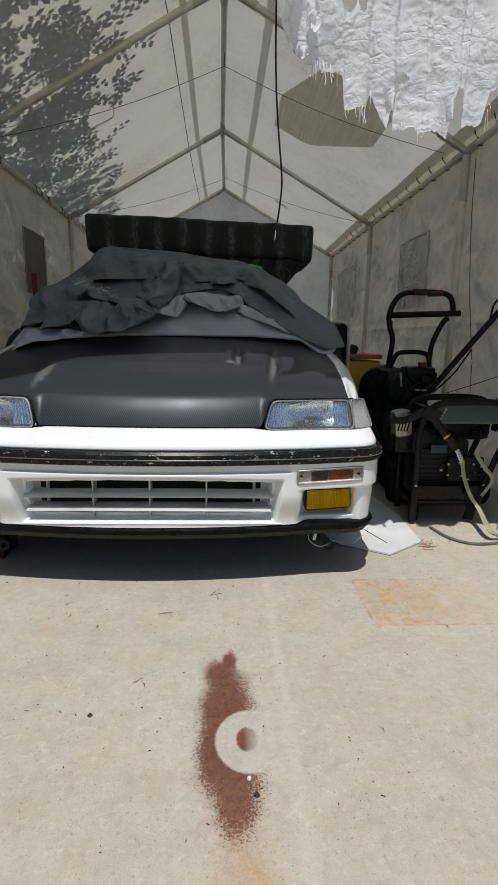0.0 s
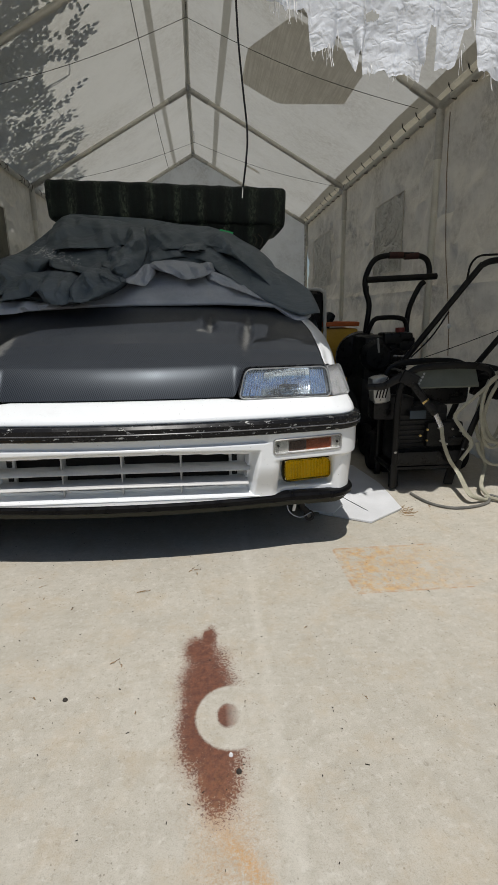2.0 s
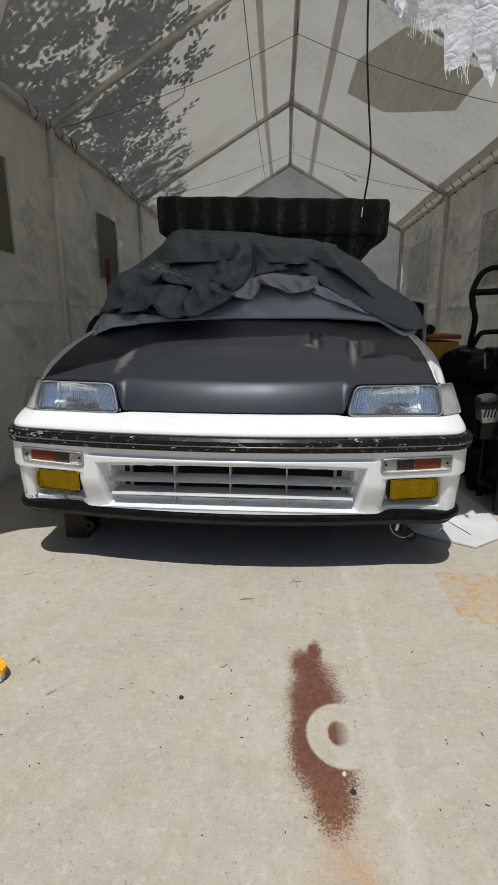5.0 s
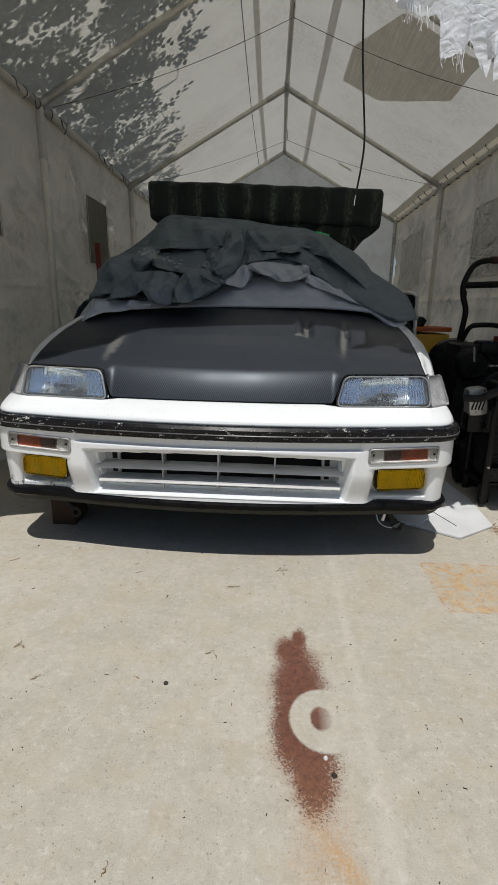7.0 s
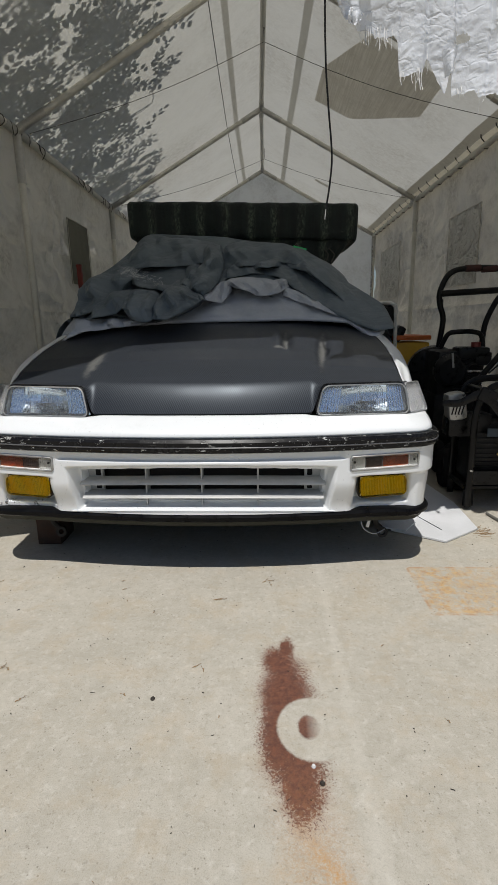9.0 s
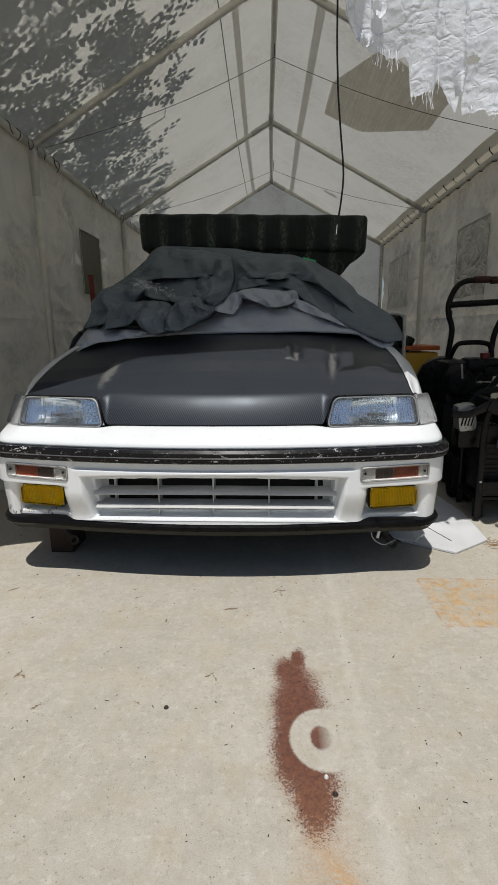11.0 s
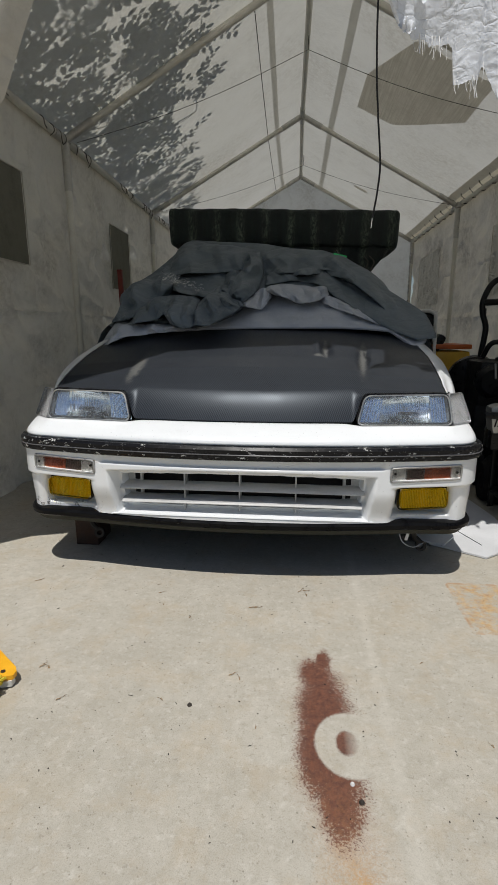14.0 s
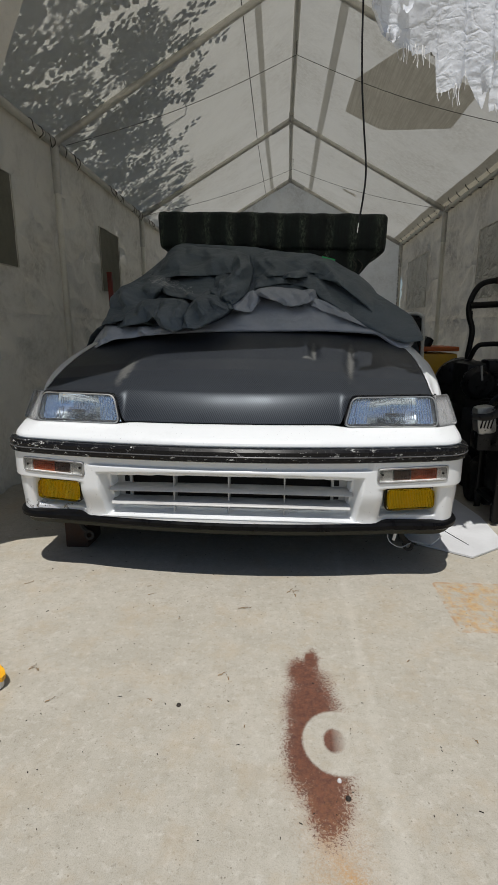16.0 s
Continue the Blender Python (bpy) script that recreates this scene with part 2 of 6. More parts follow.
def carbon():
    """Black woven carbon under lacquer, dusty on top, with dent reflections put into the colour."""
    n = Nodes("carbon_weave")
    a = n.add("ShaderNodeTexWave", Scale=62.0, Distortion=0.0)
    a.wave_type, a.bands_direction = "BANDS", "X"
    n.tree.links.new(n.stretch(1, 0.8, 1, (0, 0, 38)), a.inputs["Vector"])
    b = n.add("ShaderNodeTexWave", Scale=62.0, Distortion=0.0)
    b.wave_type, b.bands_direction = "BANDS", "X"
    n.tree.links.new(n.stretch(1, 0.8, 1, (0, 40, -38)), b.inputs["Vector"])
    w = n.math("ADD", n.math("MULTIPLY", a.outputs["Fac"], 0.7), n.math("MULTIPLY", b.outputs["Fac"], 0.3))
    col = n.mix(w, (0.004, 0.0047, 0.0056), (0.044, 0.050, 0.062))
    dust = n.math("MULTIPLY", n.ramp(n.noise(2.6, 6, 0.7), 0.35, 0.75), n.ramp(n.noise(90, 3), 0.3, 0.7))
    smear = n.noise(7, 5, 0.6, co=n.stretch(1, 0.22, 1, (0, 0, 8)))
    col = n.mix(n.math("MULTIPLY", dust, 0.07), col, (0.075, 0.084, 0.092))
    sep = n.add("ShaderNodeSeparateXYZ", Vector=n.co)
    # pale streaks paint the reflections on the right dents; left patch is dust
    glint_dust = 0.0
    for cx, cy, rx, ry, lean in ((0.300, 0.58, 0.013, 0.15, 0.04), (0.445, 0.50, 0.017, 0.23, 0.12), (-0.420, 0.33, 0.030, 0.11, 0.0), (0.275, 0.46, 0.03, 0.02, 0.0)):
        px = n.math("SUBTRACT", n.math("SUBTRACT", sep.outputs["X"], cx), n.math("MULTIPLY", n.math("SUBTRACT", sep.outputs["Y"], cy), lean))
        dx, dy = n.math("DIVIDE", px, rx), n.math("DIVIDE", n.math("SUBTRACT", sep.outputs["Y"], cy), ry)
        d = n.math("SQRT", n.math("ADD", n.math("MULTIPLY", dx, dx), n.math("MULTIPLY", dy, dy)))
        glint_dust = n.math("MAXIMUM", glint_dust, n.ramp(n.math("ADD", d, n.math("MULTIPLY", n.math("SUBTRACT", n.noise(45, 5, 0.75), 0.5), 1.8)), 1.1, 0.5))
    col = n.mix(n.math("MULTIPLY", glint_dust, 0.34), col, (0.30, 0.295, 0.27))
    n.set(Base_Color=col, Roughness=n.math("ADD", n.ramp(smear, 0.3, 0.7, 0.24, 0.34), n.math("MULTIPLY", w, 0.20)), Coat_Weight=0.0, Specular_Tint=(0.80, 0.90, 1.0))
    n.bsdf.inputs["Specular IOR Level"].default_value = 0.26
    n.set(Normal=n.bump(n.noise(1.7, 3), 0.01, 0.25))
    return n.mat


def chipped_black():
    n = Nodes("chipped_black_plastic")
    chips = n.math("MULTIPLY", n.ramp(n.noise(75, 5, 0.75, co=n.stretch(0.55, 0.55, 1.3)), 0.60, 0.63), n.ramp(n.noise(5.5, 3), 0.40, 0.56))
    col = n.mix(chips, n.mix(n.noise(30, 4), (0.004, 0.004, 0.005), (0.012, 0.012, 0.013)), (0.62, 0.62, 0.60))
    n.set(Base_Color=col, Roughness=n.ramp(n.noise(14, 4), 0.3, 0.7, 0.15, 0.35), Normal=n.bump(chips, 0.001))
    n.bsdf.inputs["Specular IOR Level"].default_value = 0.22
    return n.mat


def white_paint():
    n = Nodes("white_car_paint")
    grime = n.math("MULTIPLY", n.ramp(n.noise(3.5, 6, 0.7), 0.5, 0.8), n.ramp(n.noise(70, 3), 0.35, 0.7))
    col = n.mix(n.math("MULTIPLY", grime, 0.35), (0.83, 0.85, 0.86), (0.52, 0.51, 0.49))
    col = n.mix(n.math("MULTIPLY", n.ramp(n.noise(150, 2), 0.70, 0.73), 0.5), col, (0.2, 0.19, 0.18))
    sep = n.add("ShaderNodeSeparateXYZ", Vector=n.co)
    low = n.math("MULTIPLY", n.ramp(sep.outputs["Z"], 0.272, 0.254), n.math("MULTIPLY", n.ramp(sep.outputs["X"], -0.47, -0.53), n.ramp(n.noise(9, 2), 0.46, 0.58)))
    flake = n.math("MULTIPLY", low, n.ramp(n.noise(70, 4, 0.7), 0.54, 0.57))
    col = n.mix(n.math("MULTIPLY", flake, 0.9), col, (0.03, 0.03, 0.03))
    n.set(Base_Color=col, Roughness=0.28, Coat_Weight=0.5, Coat_Roughness=0.08, Normal=n.bump(n.noise(6, 2), 0.002, 0.15))
    return n.mat


def clear(name, colour, rough=0.02, ribs=0.0, ior=1.45, direction="X", share=1.0, deep=0.0025):
    n = Nodes(name)
    n.set(Base_Color=colour, Roughness=rough, IOR=ior, Transmission_Weight=share)
    if ribs:
        w = n.add("ShaderNodeTexWave", Scale=ribs)
        w.bands_direction = direction
        n.tree.links.new(n.co, w.inputs["Vector"])
        n.set(Normal=n.bump(w.outputs["Fac"], deep, 0.8))
    return n.mat


def camo():
    """Black-green quilted cloth with paler rubbed streaks running down it."""
    n = Nodes("black_green_cloth")
    streak = n.noise(5, 6, 0.7, co=n.stretch(3.2, 3.2, 0.5))
    fine = n.noise(70, 6, 0.85, co=n.stretch(1, 1, 0.45))
    sep = n.add("ShaderNodeSeparateXYZ", Vector=n.co)
    stripe = n.math("ABSOLUTE", n.math("SUBTRACT", n.math("FRACT", n.math("ADD", n.math("MULTIPLY", sep.outputs["X"], 6.1), n.math("MULTIPLY", n.noise(4, 3), 0.35))), 0.5))
    col = n.mix(n.ramp(streak, 0.42, 0.7), (0.003, 0.0068, 0.0062), (0.009, 0.022, 0.017))
    band = n.math("MULTIPLY", n.ramp(stripe, 0.22, 0.06), n.ramp(streak, 0.36, 0.58))
    col = n.mix(n.math("MULTIPLY", n.math("MULTIPLY", band, n.ramp(fine, 0.45, 0.62)), 0.75), col, (0.17, 0.205, 0.15))
    n.set(Base_Color=col, Roughness=0.72, Normal=n.bump(n.noise(16, 6, 0.7), 0.02, 0.9))
    return n.mat


def cover_cloth(name, dark, light):
    n = Nodes(name)
    b, f = n.noise(4, 5, 0.65), n.noise(700, 1)
    col = n.mix(n.ramp(b, 0.32, 0.68), dark, light)
    col = n.mix(n.math("MULTIPLY", n.ramp(n.noise(38, 4, 0.75), 0.58, 0.72), 0.15), col, tuple(min(1, c * 1.6) for c in light))
    cre = n.noise(11, 6, 0.62, distort=1.1)
    cell = n.add("ShaderNodeTexVoronoi", Scale=9.0)
    cell.feature = "DISTANCE_TO_EDGE"
    n.tree.links.new(n.stretch(1, 1, 1.4, (0, 35, 0)), cell.inputs["Vector"])
    high = n.math("ADD", n.math("ADD", cre, n.math("MULTIPLY", n.ramp(cell.outputs["Distance"], 0.0, 0.25), 0.35)), n.math("MULTIPLY", f, 0.05))
    n.set(Base_Color=col, Roughness=0.45, Normal=n.bump(high, 0.012, 0.5))
    n.bsdf.inputs["Specular IOR Level"].default_value = 0.16
    return n.mat


CONCRETE = concrete()
CARBON = carbon()
CHIPPED = chipped_black()
WHITE = white_paint()
ROOF = fabric("roof_sheet", (0.68, 0.675, 0.635), (0.40, 0.37, 0.31), 0.385, blotch=1.3, tint=(0.72, 0.705, 0.63), bump=0.002, creases=0.15)
WALL = fabric("wall_sheet", (0.64, 0.612, 0.545), (0.20, 0.172, 0.125), 0.44, blotch=2.9, bump=0.007, creases=0.13)
FILM_CLEAR = fabric("crinkled_clear_film", (0.66, 0.65, 0.61), (0.40, 0.38, 0.33), 0.12, blotch=6, bump=0.014, gloss=0.16, creases=0.6)
TORN = weathered_sheet()
PATCHED = fabric("brown_tarp", (0.70, 0.67, 0.60), (0.40, 0.365, 0.30), 0.66, blotch=5, streak=0.75)
SEAM = fabric("seam_sheet", (0.70, 0.69, 0.65), (0.45, 0.43, 0.38), 0.66)
HEM = fabric("hem_sheet", (0.60, 0.57, 0.50), (0.36, 0.33, 0.27), 0.52)
# paler, clearer copy of the hem sheet; the eave's sunlight is in its colour
EAVE_STRIP = fabric("sunlit_eave_strip", (0.84, 0.79, 0.67), (0.50, 0.45, 0.35), 0.82, blotch=9, bump=0.008)
# wall sheet made cooler and clearer, so its colour carries skylight from behind
BACK = fabric("skylit_end_sheet", (0.68, 0.68, 0.66), (0.30, 0.27, 0.21), 0.53, blotch=2.4, bump=0.006, creases=0.12, tint=(0.78, 0.82, 0.84))
FILM_DARK = fabric("olive_window_film", (0.21, 0.205, 0.165), (0.11, 0.105, 0.08), 0.38, blotch=5, bump=0.004)
PIPE = plain("dull_white_pipe", (0.56, 0.545, 0.485), (0.74, 0.72, 0.65), 9, 0.45, 0.15, 0.0004)
JOINT = plain("pipe_joint_steel", (0.40, 0.39, 0.36), (0.58, 0.57, 0.53), 15, 0.4, 0.3)
SHINY = plain("bare_steel", (0.32, 0.32, 0.33), (0.52, 0.52, 0.53), 30, 0.25, 1.0)
CORD = plain("dark_cord", (0.03, 0.028, 0.024), (0.09, 0.08, 0.065), 60, 0.8)
CABLE = plain("black_cable", (0.006, 0.006, 0.006), (0.014, 0.014, 0.014), 30, 0.4, spec=0.22)
BLACK = plain("black_plastic", (0.005, 0.005, 0.0055), (0.014, 0.014, 0.0145), 25, 0.32, 0.0, 0.0003, spec=0.22)
LIP = plain("black_lip_plastic", (0.0025, 0.0025, 0.003), (0.007, 0.007, 0.0075), 18, 0.35, spec=0.12)
DARKMETAL = plain("black_painted_tube", (0.003, 0.003, 0.003), (0.010, 0.0095, 0.009), 18, 0.38, 0.0, spec=0.22)
ENGINE = plain("engine_dark_metal", (0.009, 0.009, 0.009), (0.034, 0.033, 0.032), 22, 0.5, 0.4, 0.0006, spec=0.22)
SILVER = plain("cast_silver_metal", (0.28, 0.28, 0.275), (0.48, 0.48, 0.47), 26, 0.4, 0.7)
BRASS = plain("brass", (0.42, 0.30, 0.12), (0.62, 0.47, 0.2), 40, 0.35, 1.0)
REDCAP = plain("dull_red_plastic", (0.12, 0.014, 0.01), (0.2, 0.03, 0.02), 30, 0.5)
PLATE = plain("grey_green_panel", (0.085, 0.095, 0.075), (0.125, 0.135, 0.11), 12, 0.5)
HOSE = plain("beige_rubber_hose", (0.28, 0.265, 0.20), (0.40, 0.385, 0.30), 20, 0.55)
GRIP = plain("brown_foam_grip", (0.035, 0.012, 0.010), (0.07, 0.025, 0.02), 40, 0.8)
CAMO = camo()
COVER = cover_cloth("grey_cover_cloth", (0.104, 0.128, 0.146), (0.146, 0.174, 0.197))
COVER_IN = cover_cloth("pale_cover_lining", (0.36, 0.385, 0.43), (0.47, 0.495, 0.545))
GREEN = plain("green_label", (0.02, 0.42, 0.12), (0.05, 0.58, 0.2), 50, 0.5)
DARKINK = plain("dark_ink", (0.01, 0.09, 0.03), (0.015, 0.12, 0.04), 50, 0.6)
CHROME = plain("lamp_reflector", (0.78, 0.86, 0.96), (0.87, 0.94, 1.0), 12, 0.12, 1.0, rough_var=0.06)
# lighter grey for the bright line drawn along the rub strip
GROOVE_GLINT = plain("grey_groove_highlight", (0.07, 0.07, 0.075), (0.16, 0.16, 0.165), 6, 0.18, 0.3)
LAMP_RIM = plain("clear_lamp_rim", (0.56, 0.56, 0.55), (0.70, 0.70, 0.69), 20, 0.25, 0.2)
LENS = clear("clear_fluted_lens", (0.93, 0.97, 1.0), 0.02, 20.0, ior=1.25, share=0.97, deep=0.0009)
LENS_MILKY = clear("milky_marker_lens", (0.90, 0.91, 0.92), 0.18, ior=1.3, share=0.90)
LENS_SMALL = clear("clear_small_lens", (0.93, 0.93, 0.92), 0.06, 40.0)
AMBER = clear("amber_lens", (0.50, 0.13, 0.045), 0.12, 45.0)
SMOKED = clear("smoked_lens", (0.16, 0.10, 0.08), 0.1, 45.0)
YELLOW_LENS = clear("yellow_fog_lens", (0.94, 0.67, 0.015), 0.16, 60.0, ior=1.2)
YELLOW_BACK = plain("lamp_bowl", (0.74, 0.70, 0.50), (0.86, 0.82, 0.62), 20, 0.4, 0.1)
GRILLE = plain("grey_white_grille", (0.42, 0.42, 0.41), (0.56, 0.56, 0.55), 10, 0.45)
OLIVE = plain("dull_olive_plastic", (0.018, 0.019, 0.013), (0.035, 0.036, 0.026), 15, 0.6, spec=0.22)
# near-black that puts the shade of recesses and slots into the colour
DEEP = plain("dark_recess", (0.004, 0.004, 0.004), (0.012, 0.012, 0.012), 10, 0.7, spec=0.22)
RUBBER = plain("tyre_rubber", (0.005, 0.005, 0.005), (0.014, 0.0135, 0.013), 30, 0.75, spec=0.22)
RUST = plain("rusty_brown_block", (0.022, 0.012, 0.008), (0.055, 0.028, 0.018), 25, 0.85, 0.0, 0.001)
BOARD = plain("white_plastic_board", (0.60, 0.61, 0.62), (0.74, 0.75, 0.77), 5, 0.5)
MARKER_BACK = plain("grey_lamp_back", (0.19, 0.195, 0.20), (0.31, 0.315, 0.32), 14, 0.35, 0.2)
ROPE = plain("rust_brown_line", (0.14, 0.10, 0.06), (0.26, 0.19, 0.12), 12, 0.9)
YELLOW = plain("yellow_plastic", (0.80, 0.36, 0.01), (0.90, 0.46, 0.02), 10, 0.4)
FUZZ = plain("yellow_chenille", (0.50, 0.38, 0.02), (0.72, 0.58, 0.05), 60, 0.9)
ORANGE = plain("orange_plastic", (0.42, 0.085, 0.012), (0.54, 0.13, 0.02), 14, 0.45)
GOLD = plain("yellow_bin_plastic", (0.48, 0.27, 0.015), (0.60, 0.36, 0.03), 14, 0.5)
RED = plain("red_painted_wood", (0.13, 0.018, 0.012), (0.22, 0.03, 0.02), 20, 0.6)
WHITEPIPE = plain("pale_tube", (0.54, 0.54, 0.52), (0.70, 0.70, 0.68), 20, 0.4)
LEAF = fabric("leaf", (0.06, 0.11, 0.03), (0.04, 0.06, 0.02), 0.35, blotch=20)
BARK = plain("bark", (0.07, 0.055, 0.04), (0.15, 0.12, 0.09), 14, 0.9, 0.0, 0.01)
DRY = plain("dry_leaf", (0.22, 0.13, 0.055), (0.40, 0.26, 0.12), 60, 0.8)
SPECK = plain("dark_seed", (0.015, 0.012, 0.009), (0.05, 0.04, 0.03), 60, 0.7)
THREAD = plain("white_thread", (0.65, 0.65, 0.64), (0.8, 0.8, 0.79), 60, 0.8)


# ---- mesh helpers ----
def smooth01(a):
    a = max(0.0, min(1.0, a))
    return a * a * (3 - 2 * a)


def lerp_table(x, table):
    """Piecewise-linear value of x in a short table of pairs."""
    if x <= table[0][0]:
        return table[0][1]
    for (x0, y0), (x1, y1) in zip(table, table[1:]):
        if x <= x1:
            return y0 + (y1 - y0) * (x - x0) / (x1 - x0)
    return table[-1][1]


def thing(name, label, category, at=(0, 0, 0), group="", turn=(0, 0, 0)):
    ob = new(name)
    ob.matrix_basis = pose(*at, *turn)
    ob.empty_display_size = 0.1
    return tagged(ob, label, category, group)


class Geo:
    """Collects vertices and faces, and links them as one mesh."""

    def __init__(self):
        self.v, self.f = [], []

    def add(self, verts, faces):
        k = len(self.v)
        self.v += [tuple(p) for p in verts]
        self.f += [tuple(i + k for i in q) for q in faces]
        return self

    def grid(self, fn, nu, nv, skip=None):
        verts = [fn(i / nu, j / nv) for j in range(nv + 1) for i in range(nu + 1)]
        w = nu + 1
        faces = [(j * w + i, j * w + i + 1, j * w + w + i + 1, j * w + w + i) for j in range(nv) for i in range(nu)
                 if not (skip and skip((i + 0.5) / nu, (j + 0.5) / nv))]
        return self.add(verts, faces)

    def tube(self, pts, r, n=8, r1=None):
        pts = [Vector(p) for p in pts]
        verts, faces, side = [], [], None
        for i, p in enumerate(pts):
            d = (pts[min(i + 1, len(pts) - 1)] - pts[max(i - 1, 0)]).normalized()
            if side is None:
                side = d.orthogonal().normalized()
            side = (side - d * side.dot(d)).normalized()
            up = d.cross(side)
            rr = r if r1 is None else r + (r1 - r) * i / (len(pts) - 1)
            verts += [p + (side * math.cos(a) + up * math.sin(a)) * rr for a in (2 * math.pi * k / n for k in range(n))]
        for i in range(len(pts) - 1):
            for k in range(n):
                a, b = i * n + k, i * n + (k + 1) % n
                faces.append((a, b, b + n, a + n))
        faces += [tuple(reversed(range(n))), tuple(range(len(verts) - n, len(verts)))]
        return self.add(verts, faces)

    def box(self, at, size, bevel=0.0, turn=(0, 0, 0), taper=1.0, segments=2):
        bm = bmesh.new()
        bmesh.ops.create_cube(bm, size=1.0)
        for v in bm.verts:
            if v.co.z > 0:
                v.co.x *= taper
                v.co.y *= taper
            v.co = Vector((v.co.x * size[0], v.co.y * size[1], v.co.z * size[2]))
        if bevel:
            bmesh.ops.bevel(bm, geom=bm.edges[:], offset=bevel, segments=segments, affect="EDGES", profile=0.6)
        m = pose(*at, *turn)
        bm.verts.index_update()
        self.add([m @ v.co for v in bm.verts], [[v.index for v in f.verts] for f in bm.faces])
        bm.free()
        return self

    def lathe(self, profile, m=Matrix(), n=24):
        """Turns (radius, height) pairs round the z axis of m."""
        verts = [m @ Vector((r * math.cos(2 * math.pi * k / n), r * math.sin(2 * math.pi * k / n), h)) for r, h in profile for k in range(n)]
        faces = [(i * n + k, i * n + (k + 1) % n, (i + 1) * n + (k + 1) % n, (i + 1) * n + k) for i in range(len(profile) - 1) for k in range(n)]
        return self.add(verts, faces)

    def slab(self, outline, depth):
        """A plate: its front outline, and the offset to its back."""
        n = len(outline)
        o = [Vector(p) for p in outline]
        faces = [tuple(range(n)), tuple(reversed(range(n, 2 * n)))]
        faces += [(i, i + n, (i + 1) % n + n, (i + 1) % n) for i in range(n)]
        return self.add(o + [p + Vector(depth) for p in o], faces)

    def mesh(self, name, material, angle=35, flip=False):
        me = bpy.data.meshes.new(name)
        me.from_pydata(self.v, [], self.f)
        me.materials.append(material)
        bm = bmesh.new()
        bm.from_mesh(me)
        bmesh.ops.recalc_face_normals(bm, faces=bm.faces)
        bm.to_mesh(me)
        bm.free()
        me.shade_smooth()
        me.set_sharp_from_angle(angle=radians(angle))
        return me

    def part(self, name, material, parent=None, label="", angle=35):
        ob = new(name, self.mesh(name, material, angle))
        ob.parent = parent
        return tagged(ob, label)


def curve_pts(pts, n=6):
    """A smooth line through the points (Catmull-Rom)."""
    p = [Vector(q) for q in pts]
    p = [p[0] * 2 - p[1]] + p + [p[-1] * 2 - p[-2]]
    out = []
    for i in range(1, len(p) - 2):
        for k in range(n):
            t = k / n
            out.append(0.5 * (2 * p[i] + (p[i + 1] - p[i - 1]) * t + (2 * p[i - 1] - 5 * p[i] + 4 * p[i + 1] - p[i + 2]) * t * t
                              + (3 * p[i] - p[i - 1] - 3 * p[i + 1] + p[i + 2]) * t ** 3))
    return out + [p[-2]]


def wave(x, y, z=0.0):
    return noise.noise((x, y, z))


def structure(ob, label, category):
    return tagged(ob, label, category, kind="structure")


# ---- ground ----
GROUND = Geo()
GROUND.grid(lambda a, b: (-60 + 120 * a, -60 + 120 * b, 0), 6, 6)
structure(GROUND.part("ground", CONCRETE), "pale stained concrete slab with rust marks", "concrete ground")

# ---- shelter frame ----
FRAMES = (1.89, 3.82, 5.885, 7.88)
RIDGE, EAVE, HALF, MID = 2.90, 2.045, 1.545, -0.006
SLOPE = (RIDGE - EAVE) / HALF


def mid(y):
    """The shelter's centre line, which stands a little askew towards the front."""
    return MID + 0.034 * max(0.0, min(1.0, (5.885 - y) / 2.065))


shelter = thing("shelter_frame", "white steel pipe frame of a peaked car shelter on concrete", "shelter frame")
for y in FRAMES:
    for s in (-1, 1):
        Geo().tube([(mid(y) + s * HALF, y, 0), (mid(y) + s * HALF, y, EAVE)], 0.023, 14).part("leg", PIPE, shelter)
        Geo().tube([(mid(y) + s * HALF, y, EAVE - 0.30), (mid(y) + s * HALF, y, EAVE - 0.02)], 0.0265, 14).part("sleeve", JOINT, shelter)
        Geo().tube([(mid(y) + s * HALF, y, EAVE), (mid(y), y, RIDGE)], 0.022, 14).part("rafter", PIPE, shelter)
        d = Vector((-s * HALF, 0, RIDGE - EAVE)).normalized()
        e, a = Vector((mid(y) + s * HALF, y, EAVE)), Vector((mid(y), y, RIDGE))
        Geo().tube([e, e + d * 0.22], 0.026, 14).part("sleeve", JOINT, shelter)
        Geo().tube([a, a - d * 0.22], 0.026, 14).part("sleeve", JOINT, shelter)
        Geo().box((mid(y) + s * HALF, y, 0.004), (0.11, 0.11, 0.008), 0.002).part("foot_plate", JOINT, shelter)
for x, z, r in ((-HALF, EAVE, 0.022), (HALF, EAVE, 0.022), (0.0, RIDGE, 0.021)):
    for y0, y1 in zip(FRAMES, FRAMES[1:]):
        Geo().tube([(x + mid(y0), y0, z), (x + mid(y1), y1, z)], r, 14).part("purlin", PIPE, shelter)
    for y in FRAMES:
        y0, y1 = max(y - 0.16, FRAMES[0]), min(y + 0.16, FRAMES[-1])
        Geo().tube([(x + mid(y0), y0, z), (x + mid(y), y, z), (x + mid(y1), y1, z)], r + 0.004, 14).part("sleeve", JOINT, shelter)
# bare ends of two poles that catch the light
Geo().tube([(MID + HALF, 5.83, EAVE + 0.01), (MID + HALF, 5.99, EAVE + 0.01)], 0.030, 14).part("clamp", SHINY, shelter)
Geo().tube([(MID + HALF - 0.03, 7.80, 1.10), (MID + HALF - 0.03, 7.80, 1.55)], 0.010, 12).part("rod", SHINY, shelter)
